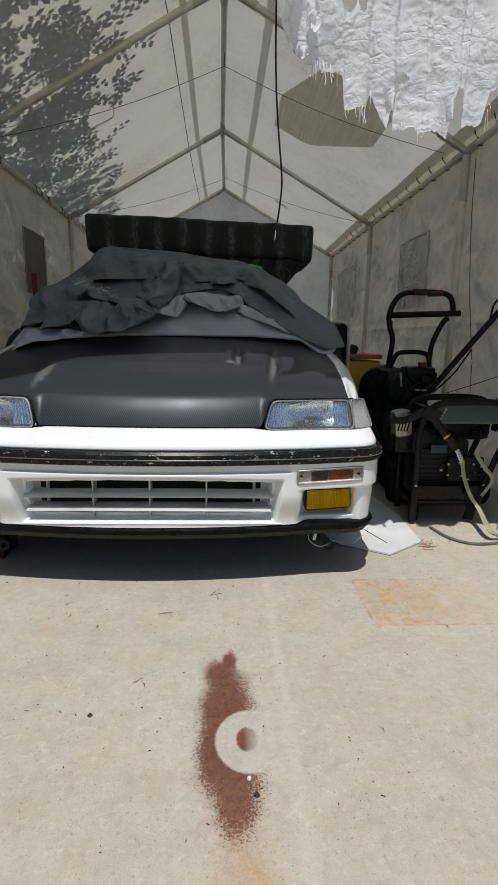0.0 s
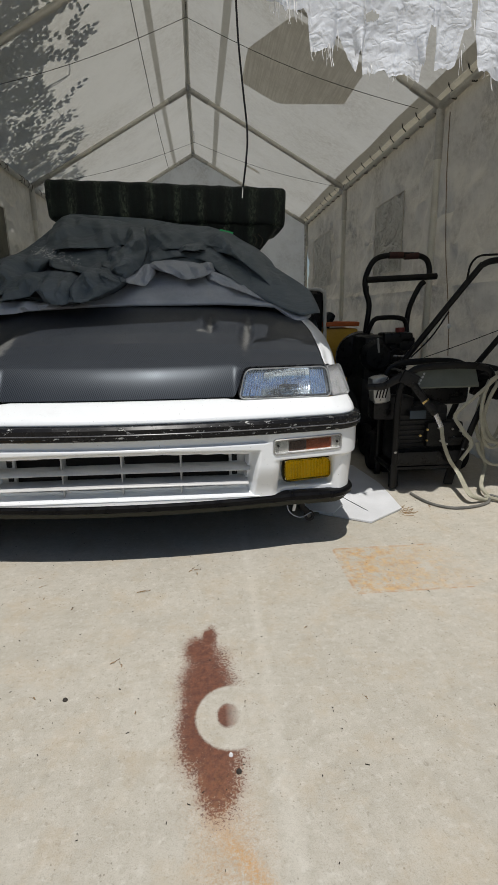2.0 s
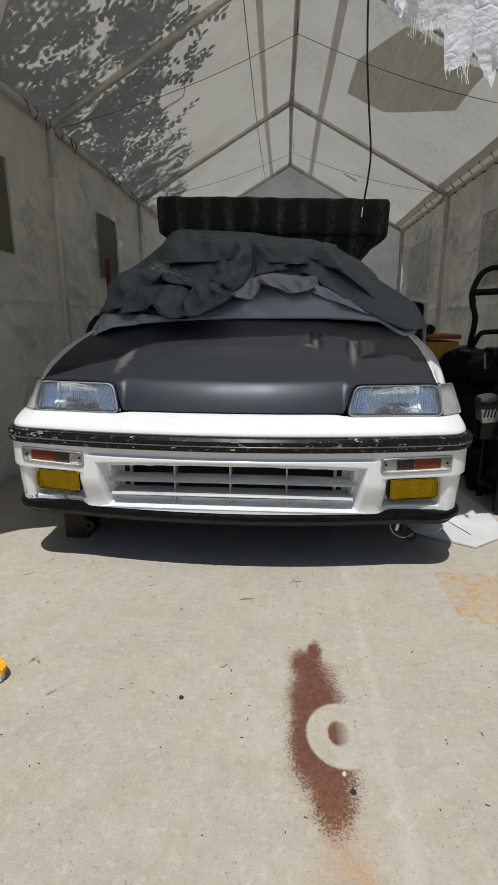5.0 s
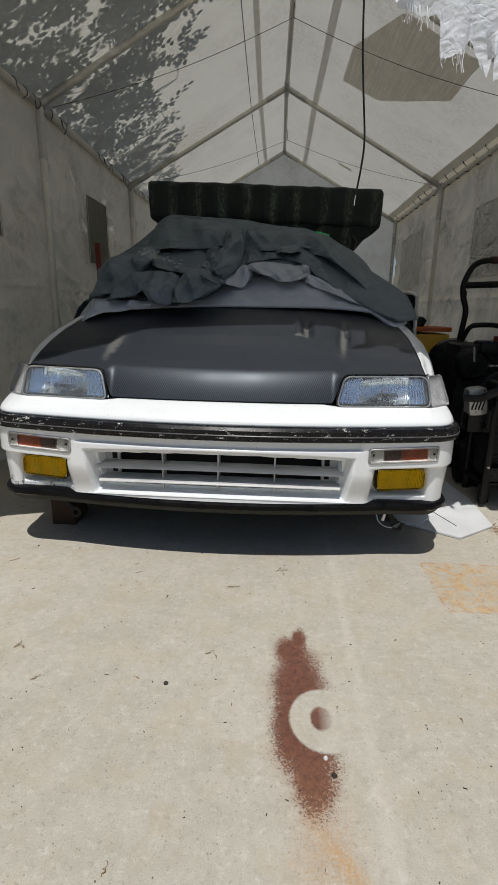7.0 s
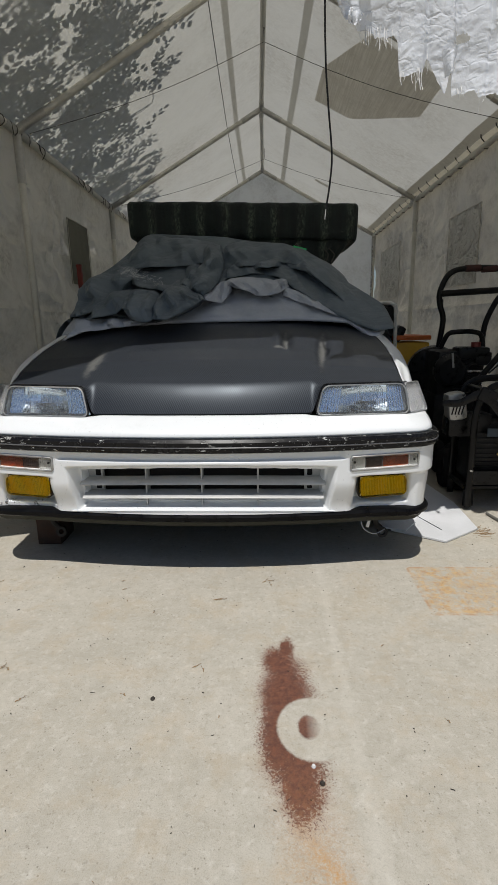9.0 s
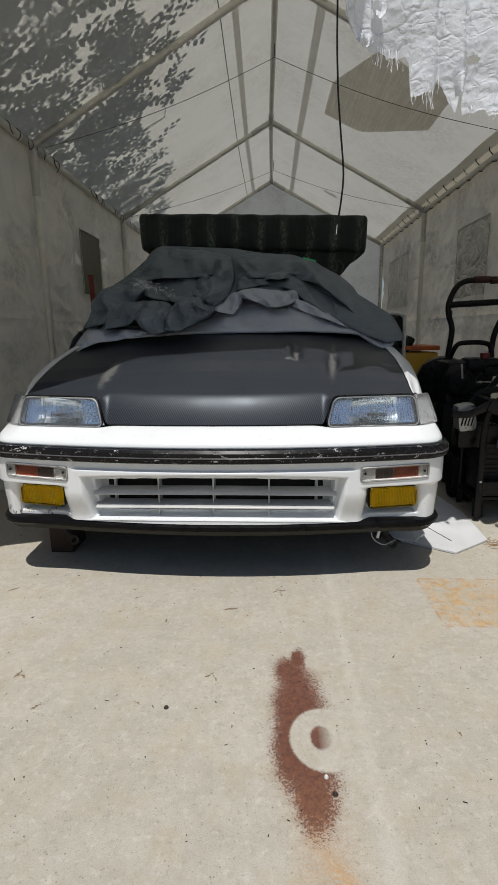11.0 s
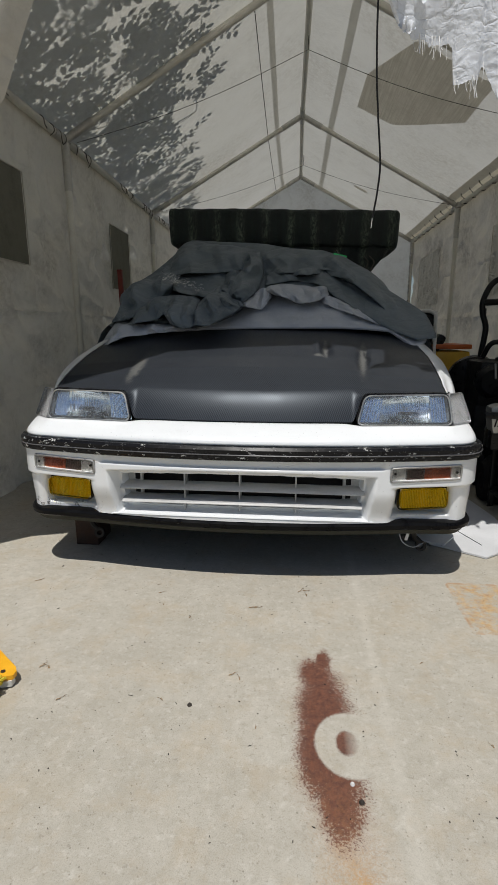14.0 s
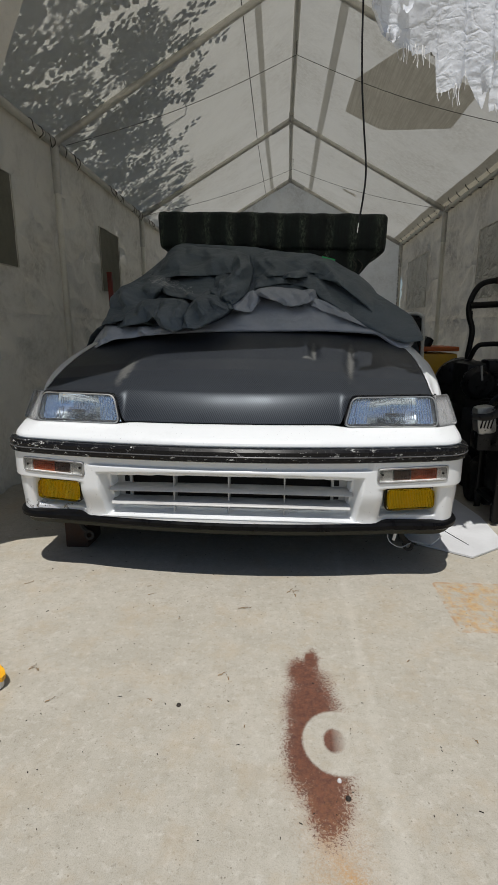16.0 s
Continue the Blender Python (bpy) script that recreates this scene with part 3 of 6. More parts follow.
Geo().tube([(MID + HALF - 0.03, 7.80, 1.55), (MID + HALF - 0.03, 7.80, 1.90)], 0.008, 12).part("rod", SHINY, shelter)

# cords between the frames
for k, (y0, yr) in enumerate(((3.95, 4.50), (5.95, 7.05))):
    knot = (MID + 0.03, yr, RIDGE - 0.10)
    for s in (-1, 1):
        cord = thing("guy_line", "thin dark cord stretched under the shelter roof", "cord", (MID + s * (HALF - 0.06), y0, EAVE + 0.03), "roof tie cords")
        end = Vector(knot) - Vector(cord.matrix_basis.translation)
        Geo().tube([end * t + Vector((0, 0, -0.05 * math.sin(math.pi * t))) for t in (i / 10 for i in range(11))], 0.0018, 6).part("strand", CORD, cord)
        Geo().tube([end, end + Vector((-s * 0.004, -0.02, 0.11))], 0.0016, 6).part("loop", CORD, cord)


# ---- shelter sheets ----
def roof_fn(side, x0, x1, y0, y1, lift=0.026, sag=0.016):
    def fn(a, b):
        x, y = x0 + (x1 - x0) * a, y0 + (y1 - y0) * b
        bay = next(((y - p) / (q - p) for p, q in zip(FRAMES, FRAMES[1:]) if p <= y <= q), 0.0)
        z = RIDGE - SLOPE * x + lift
        z -= sag * math.sin(math.pi * bay) ** 2 * math.sin(math.pi * min(1, x / HALF))
        z += 0.008 * wave(x * 3, y * 2.2, side) + 0.003 * wave(x * 11, y * 9, side + 5)
        return (mid(y) + side * x, y, z)
    return fn


left = Geo().grid(roof_fn(-1, 0.0, 1.62, 1.80, 7.96), 60, 200).part("roof_left", ROOF)
structure(left, "translucent off-white roof sheet with leaf shadows", "shelter roof")
right = Geo().grid(roof_fn(1, 0.0, 1.63, 1.80, 7.96), 60, 200).part("roof_right", ROOF)
structure(right, "translucent off-white roof sheet, worn and patched", "shelter roof")
# doubled seams along the slopes, the hem and its laced flap
for name, side, x0, x1, mat in (("roof_seam", -1, 0.225, 0.265, SEAM), ("roof_seam", 1, 0.25, 0.30, SEAM), ("roof_hem", 1, 1.435, 1.502, HEM), ("roof_hem", 1, 1.503, 1.60, EAVE_STRIP), ("roof_hem", -1, 1.54, 1.60, HEM)):
    ob = Geo().grid(roof_fn(side, x0, x1, 1.82, 7.94, 0.018), 4, 200).part(name, mat)
    structure(ob, "doubled grey strip of roof sheet", "sheet seam")
stitch = Geo()
for i in range(150):
    y = 1.9 + i * 0.04
    p0, p1 = Vector(roof_fn(-1, 0.335, 0.335, y, y, 0.020)(0, 0)), Vector(roof_fn(-1, 0.335, 0.335, y + 0.031, y + 0.031, 0.020)(0, 0))
    stitch.tube([p0, p1], 0.0032, 5)
structure(stitch.part("roof_stitching", CORD), "dark stitched line along the roof sheet", "stitching")
lace = thing("eave_lacing", "dark elastic loops lacing the roof hem to the eave pipe", "lacing", (0, 1.9, EAVE))
for i in range(26):
    y = 0.12 + i * 0.225 + 0.04 * wave(i, 3)
    x = mid(1.9 + y) + HALF
    Geo().tube(curve_pts([(x - 0.062, y, 0.062), (x - 0.05, y + 0.03, 0.04), (x - 0.02, y + 0.06, 0.028), (x + 0.012, y + 0.05, -0.022), (x - 0.02, y + 0.04, -0.028)], 4), 0.004, 6).part("loop", CORD, lace)
knots = thing("eave_ties", "frayed dark ties knotted round the eave pipe", "ties", (0, 1.9, EAVE))
for i in range(42):
    y = random.uniform(0.5, 5.9)
    x = mid(1.9 + y) - HALF
    t = random.uniform(0.0, 0.035)
    Geo().tube(curve_pts([(x - 0.028, y, 0.012), (x - 0.01, y + 0.012, 0.026), (x + 0.022, y + 0.02, 0.014), (x + 0.024, y + 0.03, -0.016), (x + 0.01 + random.uniform(-0.02, 0.03), y + random.uniform(0.0, 0.06), -0.022 - t)], 4), 0.0028, 5).part("tie", CORD, knots)


def wall_fn(side):
    def fn(a, b):
        y, z = 1.86 + 6.10 * a, -0.01 + 2.08 * b
        hang = 0.034 * wave(y * 1.6, z * 0.8, side) + 0.026 * wave(y * 5, z * 2.4, side + 3) + 0.052 * abs(wave(y * 4.5 + z * 2, z * 5.5, side + 8)) + 0.012 * wave(y * 11, z * 7, side) + 0.006 * abs(wave(y * 20 + z * 9, z * 17, side))
        marks = sum(0.006 * math.exp(-((z - z0 - 0.02 * wave(y * 1.3, z0, side)) / 0.014) ** 2) for z0 in (0.47, 1.42))
        marks += 0.006 * math.exp(-((((y + 0.03 * wave(z * 2, y * 0.5, side)) % 0.68) - 0.34) / 0.020) ** 2)
        hang += marks * (wave(y * 2.5, z * 2.5, side + 20) + 0.3) * 3.0
        slant = 1.7 * y + 1.2 * z + 0.5 * wave(y * 0.9, z * 0.9, side + 30)
        hang += 0.030 * abs(((slant * 0.62) % 1.0) * 2 - 1) * smooth01(0.5 + 1.4 * wave(y * 0.8, z * 0.6, side + 40)) + 0.022 * abs(wave(y * 1.9 - z * 1.3, z * 1.5 + y * 0.4, side + 50))
        fold = 0.016 * math.exp(-((z - 0.98 - 0.03 * wave(y, 1)) / 0.02) ** 2)
        return (mid(y) + side * (HALF + 0.030 + (hang - fold) * smooth01((2.06 - z) * 4)), y, z)
    return fn


for name, side in (("wall_left", -1), ("wall_right", 1)):
    ob = Geo().grid(wall_fn(side), 300, 110).part(name, WALL)
    structure(ob, "dirty creased off-white plastic wall sheet of a car shelter", "shelter wall")


def back_fn(a, b):
    x = -HALF - 0.03 + 2 * (HALF + 0.03) * a
    top = RIDGE + 0.01 - SLOPE * abs(x)
    z = 0.01 + (top - 0.01) * b
    return (MID + x, 7.93 + 0.02 * wave(x * 3, z * 2) + 0.008 * wave(x * 11, z * 8), z)


structure(Geo().grid(back_fn, 90, 90).part("wall_back", BACK), "creased off-white plastic end sheet of a car shelter", "shelter wall")
# sewn-in windows: flat dull film on one side, crinkled clear film on the other
for n, (side, y0, y1, z0, z1, mat) in enumerate(((-1, 2.70, 3.24, 1.22, 1.70, FILM_DARK), (-1, 4.57, 5.06, 1.20, 1.70, FILM_DARK), (1, 4.32, 4.92, 1.13, 1.68, FILM_CLEAR),
                                                 (1, 6.42, 7.35, 1.14, 1.74, FILM_CLEAR), (1, 2.35, 2.98, 1.18, 1.73, FILM_CLEAR))):
    x = mid((y0 + y1) / 2) + side * (HALF + 0.004)
    win = thing("window_%d" % (n + 1), "sewn-in %s plastic film window" % ("dull olive" if side < 0 else "crinkled milky"), "sheet window", (x, y0, z0))
    win["kind"] = "structure"
    w, h = y1 - y0, z1 - z0
    amp = 0.003 if side < 0 else 0.016
    lean = (mid(y1) - mid(y0)) / w
    Geo().grid(lambda a, b: (side * 0.004 + lean * (a - 0.5) * w + amp * (wave(a * 5, b * 5, n) + 0.6 * wave(a * 12, b * 9, n)), a * w, b * h), 40, 40).part("pane", mat, win)
    e = lean * w / 2
    rim = [(-e, 0, 0), (e, w, 0), (e, w, h), (-e, 0, h), (-e, 0, 0)]
    for p, q in zip(rim, rim[1:]):
        Geo().tube([Vector(p) + (Vector(q) - Vector(p)) * t + Vector((-side * 0.003, 0.004 * wave(t * 5, n), 0.006 * wave(t * 4, n + 7))) for t in (i / 8 for i in range(9))], 0.003, 5).part("seam", HEM, win)

# brown tarp patches laid over the roof sheet
for x0, x1, cut in ((0.437, 1.12, 1), (0.64, 0.79, 0)):
    def patch_fn(a, b):
        x = x0 + (x1 - x0) * a
        far = lerp_table(x, [(0.437, 5.12), (0.737, 5.08), (1.12, 4.48)]) if cut else 7.05
        near = max(3.95, 4.58 - 3.0 * (x - 0.437)) if cut else 6.98
        y = near + (far - near) * b + 0.02 * wave(x * 14, b * 3)
        return roof_fn(1, x, x, y, y, 0.016)(0, 0)
    p = Geo().grid(patch_fn, 24, 24).part("roof_patch", PATCHED)
    structure(p, "brown tarp patch laid over the roof sheet", "tarp patch")

# ---- torn front sheet hanging from the front rafter ----
torn = thing("torn_front_sheet", "torn sunlit white sheet hanging from the front rafter", "torn sheet", (0, 2.03, 0))
TORN_LOW = [(0.262, 1.640), (0.300, 1.632), (0.372, 1.621), (0.384, 1.610), (0.392, 1.524), (0.460, 1.530), (0.472, 1.572), (0.500, 1.515), (0.526, 1.472), (0.534, 1.500), (0.540, 1.565), (0.546, 1.572), (0.551, 1.474), (0.590, 1.482), (0.612, 1.488), (0.622, 1.464), (0.680, 1.468),
            (0.715, 1.458), (0.722, 1.500), (0.735, 1.596), (0.757, 1.597), (0.760, 1.486), (0.822, 1.503), (0.836, 1.590), (0.866, 1.600), (0.880, 1.480), (0.940, 1.466), (1.031, 1.492), (1.100, 1.560), (1.194, 1.505), (1.412, 1.560)]
TORN_GAPS = ((0.566, 1.612, 0.022, 0.011), (0.396, 1.792, 0.020, 0.026), (0.436, 1.800, 0.014, 0.030), (0.862, 1.700, 0.009, 0.120))


def torn_low(x):
    return lerp_table(x, TORN_LOW) + 0.010 * wave(x * 38, 0.3) + 0.005 * wave(x * 120, 3.0)


def torn_fn(a, b):
    x = 0.262 + 1.15 * a
    low, top = torn_low(x), RIDGE - SLOPE * x
    z = low + (top - low) * b
    edge = (1 - a) ** 14
    x += edge * (0.012 * wave(z * 16, 5.0) + 0.03 * smooth01((1.69 - z) / 0.06) * 0.4) + 0.006 * wave(z * 9, x * 2)
    y = 0.030 * wave(x * 4, z * 1.6) + 0.012 * wave(x * 9, z * 7, 2) + 0.004 * abs(wave(x * 11 + z * 5, z * 19, 4)) + 0.0022 * abs(wave(x * 27 - z * 12, z * 46, 6)) + 0.0015 * wave(x * 55, z * 60, 9)
    y += 0.045 * (1 - b) ** 5 * wave(x * 13, 2.0)
    # soft upright pleats where the weave has parted
    y += sum(0.012 * math.exp(-((x - x0 - 0.01 * wave(z * 7, x0)) / 0.008) ** 2) for x0 in (0.468, 0.548, 0.640, 0.745, 0.86, 1.0, 1.15))
    return (x, y, z)


def torn_gap(a, b):
    x, _, z = torn_fn(a, b)
    w = 1 + 0.5 * wave(x * 60, z * 60)
    return any(((x - cx) / rx) ** 2 + ((z - cz) / rz) ** 2 < w for cx, cz, rx, rz in TORN_GAPS)


Geo().grid(torn_fn, 420, 260, skip=torn_gap).part("sheet", TORN, torn)


def roll_fn(cx, cz, half, r, turns, lean):
    """A strip of the sheet rolled up on itself about an upright axis."""
    def fn(a, b):
        ang = 0.6 + turns * 2 * math.pi * a
        k = r * (1 - 0.25 * a) * (1 - 0.35 * (2 * b - 1) ** 4)
        z = cz + half * (2 * b - 1)
        return (cx + lean * (z - cz) + k * math.cos(ang) + 0.004 * wave(a * 6, b * 5), -0.035 + k * math.sin(ang), z + 0.010 * wave(a * 7, b * 3, cx))
    return fn


# rolled tongues at the sheet's free edge: one leaning forward, seen from beneath, and flaps folded forward at its foot
def tongue_fn(a, b):
    lip = math.sin(math.pi * (0.12 + 0.76 * b)) ** 0.6
    x = 0.275 - 0.078 * math.sin(1.75 * a) * lip
    y = -0.010 - 0.040 * a * a - 0.055 * b * math.sin(1.6 * a)
    return (x + 0.004 * wave(a * 5, b * 6), y, 1.650 + 0.140 * b + 0.012 * a * math.sin(b * 9) + 0.006 * wave(a * 8, b * 8, 2))


Geo().grid(tongue_fn, 30, 30).part("curl", TORN, torn)
for spec in ((0.292, 1.745, 0.034, 0.024, 0.65, -0.1), (0.262, 1.655, 0.014, 0.022, 0.5, 0.2)):
    Geo().grid(roll_fn(*spec), 30, 20).part("curl", TORN, torn)
for x0, x1, z0, z1, out in ((0.505, 0.548, 1.505, 1.572, 0.035), (0.690, 0.722, 1.485, 1.55, 0.03), (0.245, 0.290, 1.640, 1.668, 0.03)):
    Geo().grid(lambda a, b: (x0 + (x1 - x0) * (a * (0.35 + 0.65 * b) + 0.3 * (1 - b)), -0.012 - out * math.sin(math.pi * a) * (1 - 0.4 * b), z0 + (z1 - z0) * b + 0.006 * wave(a * 7, b * 5)), 12, 12).part("flap", TORN, torn)
for i in range(64):
    x = random.uniform(0.27, 0.47) if i % 2 else random.uniform(0.47, 1.25)
    z = torn_low(x)
    h = random.uniform(0.008, 0.05)
    Geo().tube(curve_pts([(x, 0, z + 0.01), (x + random.uniform(-0.003, 0.003), random.uniform(-0.01, 0.0), z - h * 0.5), (x + random.uniform(-0.006, 0.006), -0.005, z - h)], 3), random.choice((0.0006, 0.0009, 0.0013)), 4).part("thread", THREAD, torn)
# drawn-back curtain on the other side
curtain = thing("front_curtain", "drawn-back white front curtain of the shelter", "curtain", (0, 1.93, 0))


def curtain_fn(a, b):
    z = 0.9 + (2.40 - 0.9) * b
    edge = lerp_table(z, [(0.9, -1.30), (1.2, -1.18), (1.5, -0.855), (1.77, -0.715), (2.4, -0.60)])
    top = MID - HALF + 0.02
    x = top + (edge - top) * a
    return (x, 0.03 * math.sin(a * 26) * (0.4 + 0.6 * a) + 0.03 * wave(x * 4, z * 2) - 0.03, min(z, RIDGE + SLOPE * x - 0.03))


Geo().grid(curtain_fn, 80, 50).part("drape", WALL, curtain)

# hanging cable
cable = thing("hanging_cable", "black cable hanging from the roof with a bare end", "cable", (0.21, 2.20, RIDGE - SLOPE * 0.21))
top = RIDGE - SLOPE * 0.21
pts = curve_pts([(-0.01, 0, 0.02), (-0.008, 0, 1.9 - top), (-0.003, 0, 1.66 - top), (0.008, 0, 1.52 - top), (0.022, 0, 1.38 - top), (0.018, 0, 1.30 - top), (0.006, 0, 1.215 - top)], 8)
Geo().tube(pts, 0.0031, 8).part("wire", CABLE, cable)
Geo().tube([(0.006, 0, 1.218 - top), (0.003, 0, 1.185 - top)], 0.0014, 6).part("tip", WHITEPIPE, cable, "pale bare wire end")

# brown cord added for the shadowy rust-stained line down the sheet beside a pole
rope = thing("tie_rope", "thin brown cord standing in for a rust-stained line on the wall sheet", "rope", (1.55, 3.56, 0))
Geo().tube(curve_pts([(0.0, 0.08, 1.95), (-0.005, 0.05, 1.6), (0.0, 0.0, 1.2), (-0.004, -0.06, 1.0), (0.0, -0.12, 0.75), (-0.004, -0.15, 0.56)], 8), 0.0028, 6).part("strand", ROPE, rope)
Geo().lathe([(0.0, -0.016), (0.010, -0.010), (0.013, 0.0), (0.009, 0.010), (0.0, 0.015)], pose(-0.006, -0.135, 0.735), 10).part("knot", THREAD, rope, "frayed white knot")


# ---- car ----
car = thing("car", "white hatchback with a carbon hood and yellow fog lamps", "car", (-0.209, 1.962, 0.0), turn=(0, 0.35, 0))


def plan(s):
    """The bumper's outline seen from above: s from -1 to 1; place, and the outward normal."""
    side, s = (1 if s >= 0 else -1), abs(s)
    if s < 0.71:
        u, v, ang = s, 0.16 * s * s, math.atan(0.32 * s)
    elif s < 0.90:
        a0 = math.atan(0.32 * 0.71)
        ang = a0 + (radians(86) - a0) * (s - 0.71) / 0.19
        u = 0.71 + 0.124 * (math.sin(ang) - math.sin(a0))
        v = 0.0807 + 0.124 * (math.cos(a0) - math.cos(ang))
    else:
        ang = radians(88)
        u, v = 0.806 + 0.02 * (s - 0.9), 0.193 + (s - 0.9) * 2.6
    return side * u, v, side * math.sin(ang), -math.cos(ang)


def skirt(profile, n=150, reach=1.0, offset=None, squash=None):
    """Sweeps (inward offset, height) pairs along the bumper's outline."""
    def fn(a, b):
        u, v, nu, nv = plan((2 * a - 1) * reach)
        k = b * (len(profile) - 1)
        i = min(int(k), len(profile) - 2)
        o, w = (profile[i][c] + (profile[i + 1][c] - profile[i][c]) * (k - i) for c in (0, 1))
        if squash:
            o *= squash(abs(2 * a - 1) * reach)
        if offset:
            o += offset(abs(2 * a - 1) * reach)
        return (u - nu * o, v - nv * o, w)
    return Geo().grid(fn, n, (len(profile) - 1))


def bumper_fn(a, b):
    """The bumper's white top: from the rub strip up and back to the hood, the lamps and the corner markers."""
    s = 2 * a - 1
    u, v, nu, nv = plan(s)
    k, side = abs(s), math.copysign(1.0, s)
    row = b * 12
    if row < 2.5:
        o, w = ((0.018, 0.495), (0.010, 0.500), (0.009, 0.506))[round(row)]
        return (u - nu * o, v - nv * o, w)
    t = min(1.0, (row - 2) / 9)
    tu = side * lerp_table(k, [(0, 0), (0.39, 0.39), (0.70, 0.702), (0.76, 0.750), (0.82, 0.786), (0.90, 0.799), (1, 0.80)])
    tv = lerp_table(k, [(0, 0.100), (0.345, 0.116), (0.39, 0.114), (0.70, 0.158), (0.76, 0.194), (0.82, 0.238), (0.90, 0.30), (1, 0.46)])
    tw = lerp_table(k, [(0, 0.5575), (0.345, 0.5575), (0.40, 0.5515), (0.70, 0.5490), (0.82, 0.5465), (1, 0.545)])
    x0, y0 = u - nu * 0.009, v - nv * 0.009
    if row > 11.5:
        return (tu * 0.99, tv + 0.022, tw - 0.004)
    return (x0 + (tu - x0) * t, y0 + (tv - y0) * t, 0.506 + (tw - 0.506) * t ** 0.66)


bumper = Geo().grid(bumper_fn, 160, 12).part("front_bumper", WHITE, car, angle=60)
skirt([(0.03, 0.449), (0.0, 0.450), (-0.010, 0.454), (-0.0135, 0.462), (-0.0125, 0.470), (-0.009, 0.472), (-0.0125, 0.475), (-0.013, 0.488), (-0.006, 0.497), (0.02, 0.499)]).part("rub_strip", CHIPPED, bumper, "chipped black rub strip")
lip_back = lambda s: 0.030 - 0.020 * smooth01((s - 0.55) / 0.20)
# thin strip added to draw the groove edge's highlight; no separate part there
skirt([(-0.0085, 0.4695), (-0.0135, 0.4700), (-0.0150, 0.4720), (-0.0135, 0.4740), (-0.0085, 0.4745)]).part("bead", GROOVE_GLINT, bumper, "added grey line for the highlight on the rub strip's groove")
skirt([(0.10, 0.235), (0.012, 0.234), (0.0, 0.230), (-0.006, 0.221), (-0.005, 0.209), (0.004, 0.202)], offset=lip_back).part("lip", LIP, bumper, "black lower lip")
skirt([(0.004, 0.2025), (0.009, 0.199), (0.014, 0.189), (0.020, 0.182), (0.11, 0.176)], offset=lip_back).part("undertray", OLIVE, bumper, "dull olive underside")


def grille_gap(d, w):
    """How far inside the grille opening a point lies."""
    half = 0.446 - 0.10 * (0.40 - w)
    return min(half - abs(d), 0.408 - 0.07 * d * d - w, w - 0.248 + 0.05 * d * d)


def lower_depth(d, w):
    a = abs(d)
    # recessed lower corners under a shelf, round the fog lamps
    o = (0.030 - 0.018 * smooth01((a - 0.70) / 0.06)) * smooth01((a - 0.49) / 0.07) * smooth01((0.364 - w) / 0.012)
    # shallow recess under the rub strip
    o += 0.012 * smooth01((w - 0.420) / 0.007) * (1 - smooth01((a - 0.46) / 0.02))
    g = grille_gap(d, w)
    o += 0.055 * smooth01((g + 0.006) / 0.020) + 0.115 * smooth01((g - 0.021) / 0.006)
    # hollow behind each fog lamp
    f = min(0.104 - abs(a - 0.620), 0.056 - abs(w - 0.302))
    o += 0.040 * smooth01(f / 0.016)
    # signal-lamp pocket
    q = min(0.121 - abs(a - 0.614), 0.0255 - abs(w - 0.4085 - 0.02 * (a - 0.614)))
    o += 0.016 * smooth01(q / 0.006)
    return o


def lower_fn(a, b):
    s, w = -1 + 2 * a, 0.231 + (0.452 - 0.231) * b
    u, v, nu, nv = plan(s)
    o = lower_depth(s if abs(s) < 0.9 else math.copysign(0.9, s), w)
    o += 0.028 * smooth01((0.345 - w) / 0.11) * (1 - 0.75 * smooth01((abs(s) - 0.55) / 0.20))
    return (u - nu * o, v - nv * o, w)


Geo().grid(lower_fn, 440, 72).part("lower_skin", WHITE, bumper, angle=60)
# pale ledge at the grille's foot
Geo().grid(lambda a, b: ((a * 2 - 1) * (0.43 + 0.02 * b), 0.16 * ((a * 2 - 1) * 0.43) ** 2 + 0.026 + 0.03 * (1 - b), 0.2490 - 0.05 * ((a * 2 - 1) * 0.43) ** 2 - 0.004 * b), 40, 4).part("ledge", WHITE, bumper)
# grille: deep blades, dividers, near-black sheet behind whose colour stands for shade
grille = Geo().grid(lambda a, b: ((a * 2 - 1) * 0.46, 0.150 + 0.05 * ((a * 2 - 1) * 0.46) ** 2, 0.236 + 0.174 * b), 20, 2).part("grille", DEEP, car, "near-black sheet for the shaded recess, with grey-white blades")
for w in (0.336, 0.288):
    def blade(a, b, w=w):
        u = (a * 2 - 1) * (0.418 if w > 0.31 else 0.412)
        ang = b * 2 * math.pi
        c = math.cos(ang)
        return (u, 0.16 * u * u + 0.066 + 0.031 * math.copysign(abs(c) ** 0.6, c), w + 0.0052 * math.sin(ang) + 0.006 * c + 0.006 - 0.06 * u * u)
    Geo().grid(blade, 40, 16).part("blade", GRILLE, grille)
for u in (-0.19, 0.0, 0.19):
    Geo().box((u, 0.16 * u * u + 0.085, 0.326), (0.005, 0.05, 0.15), 0.001).part("divider", GRILLE, grille)
for s in (-1, 1):
    Geo().box((s * 0.392, 0.125, 0.326), (0.085, 0.012, 0.155), 0.002, (0, 0, s * 10)).part("end_panel", GRILLE, grille)
    for w in (0.310, 0.358):
        # slots are raised near-black blocks, their inner shade given by colour
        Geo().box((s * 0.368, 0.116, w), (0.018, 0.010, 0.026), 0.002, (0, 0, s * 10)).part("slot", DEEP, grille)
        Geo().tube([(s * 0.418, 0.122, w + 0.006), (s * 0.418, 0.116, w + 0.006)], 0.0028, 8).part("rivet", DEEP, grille)
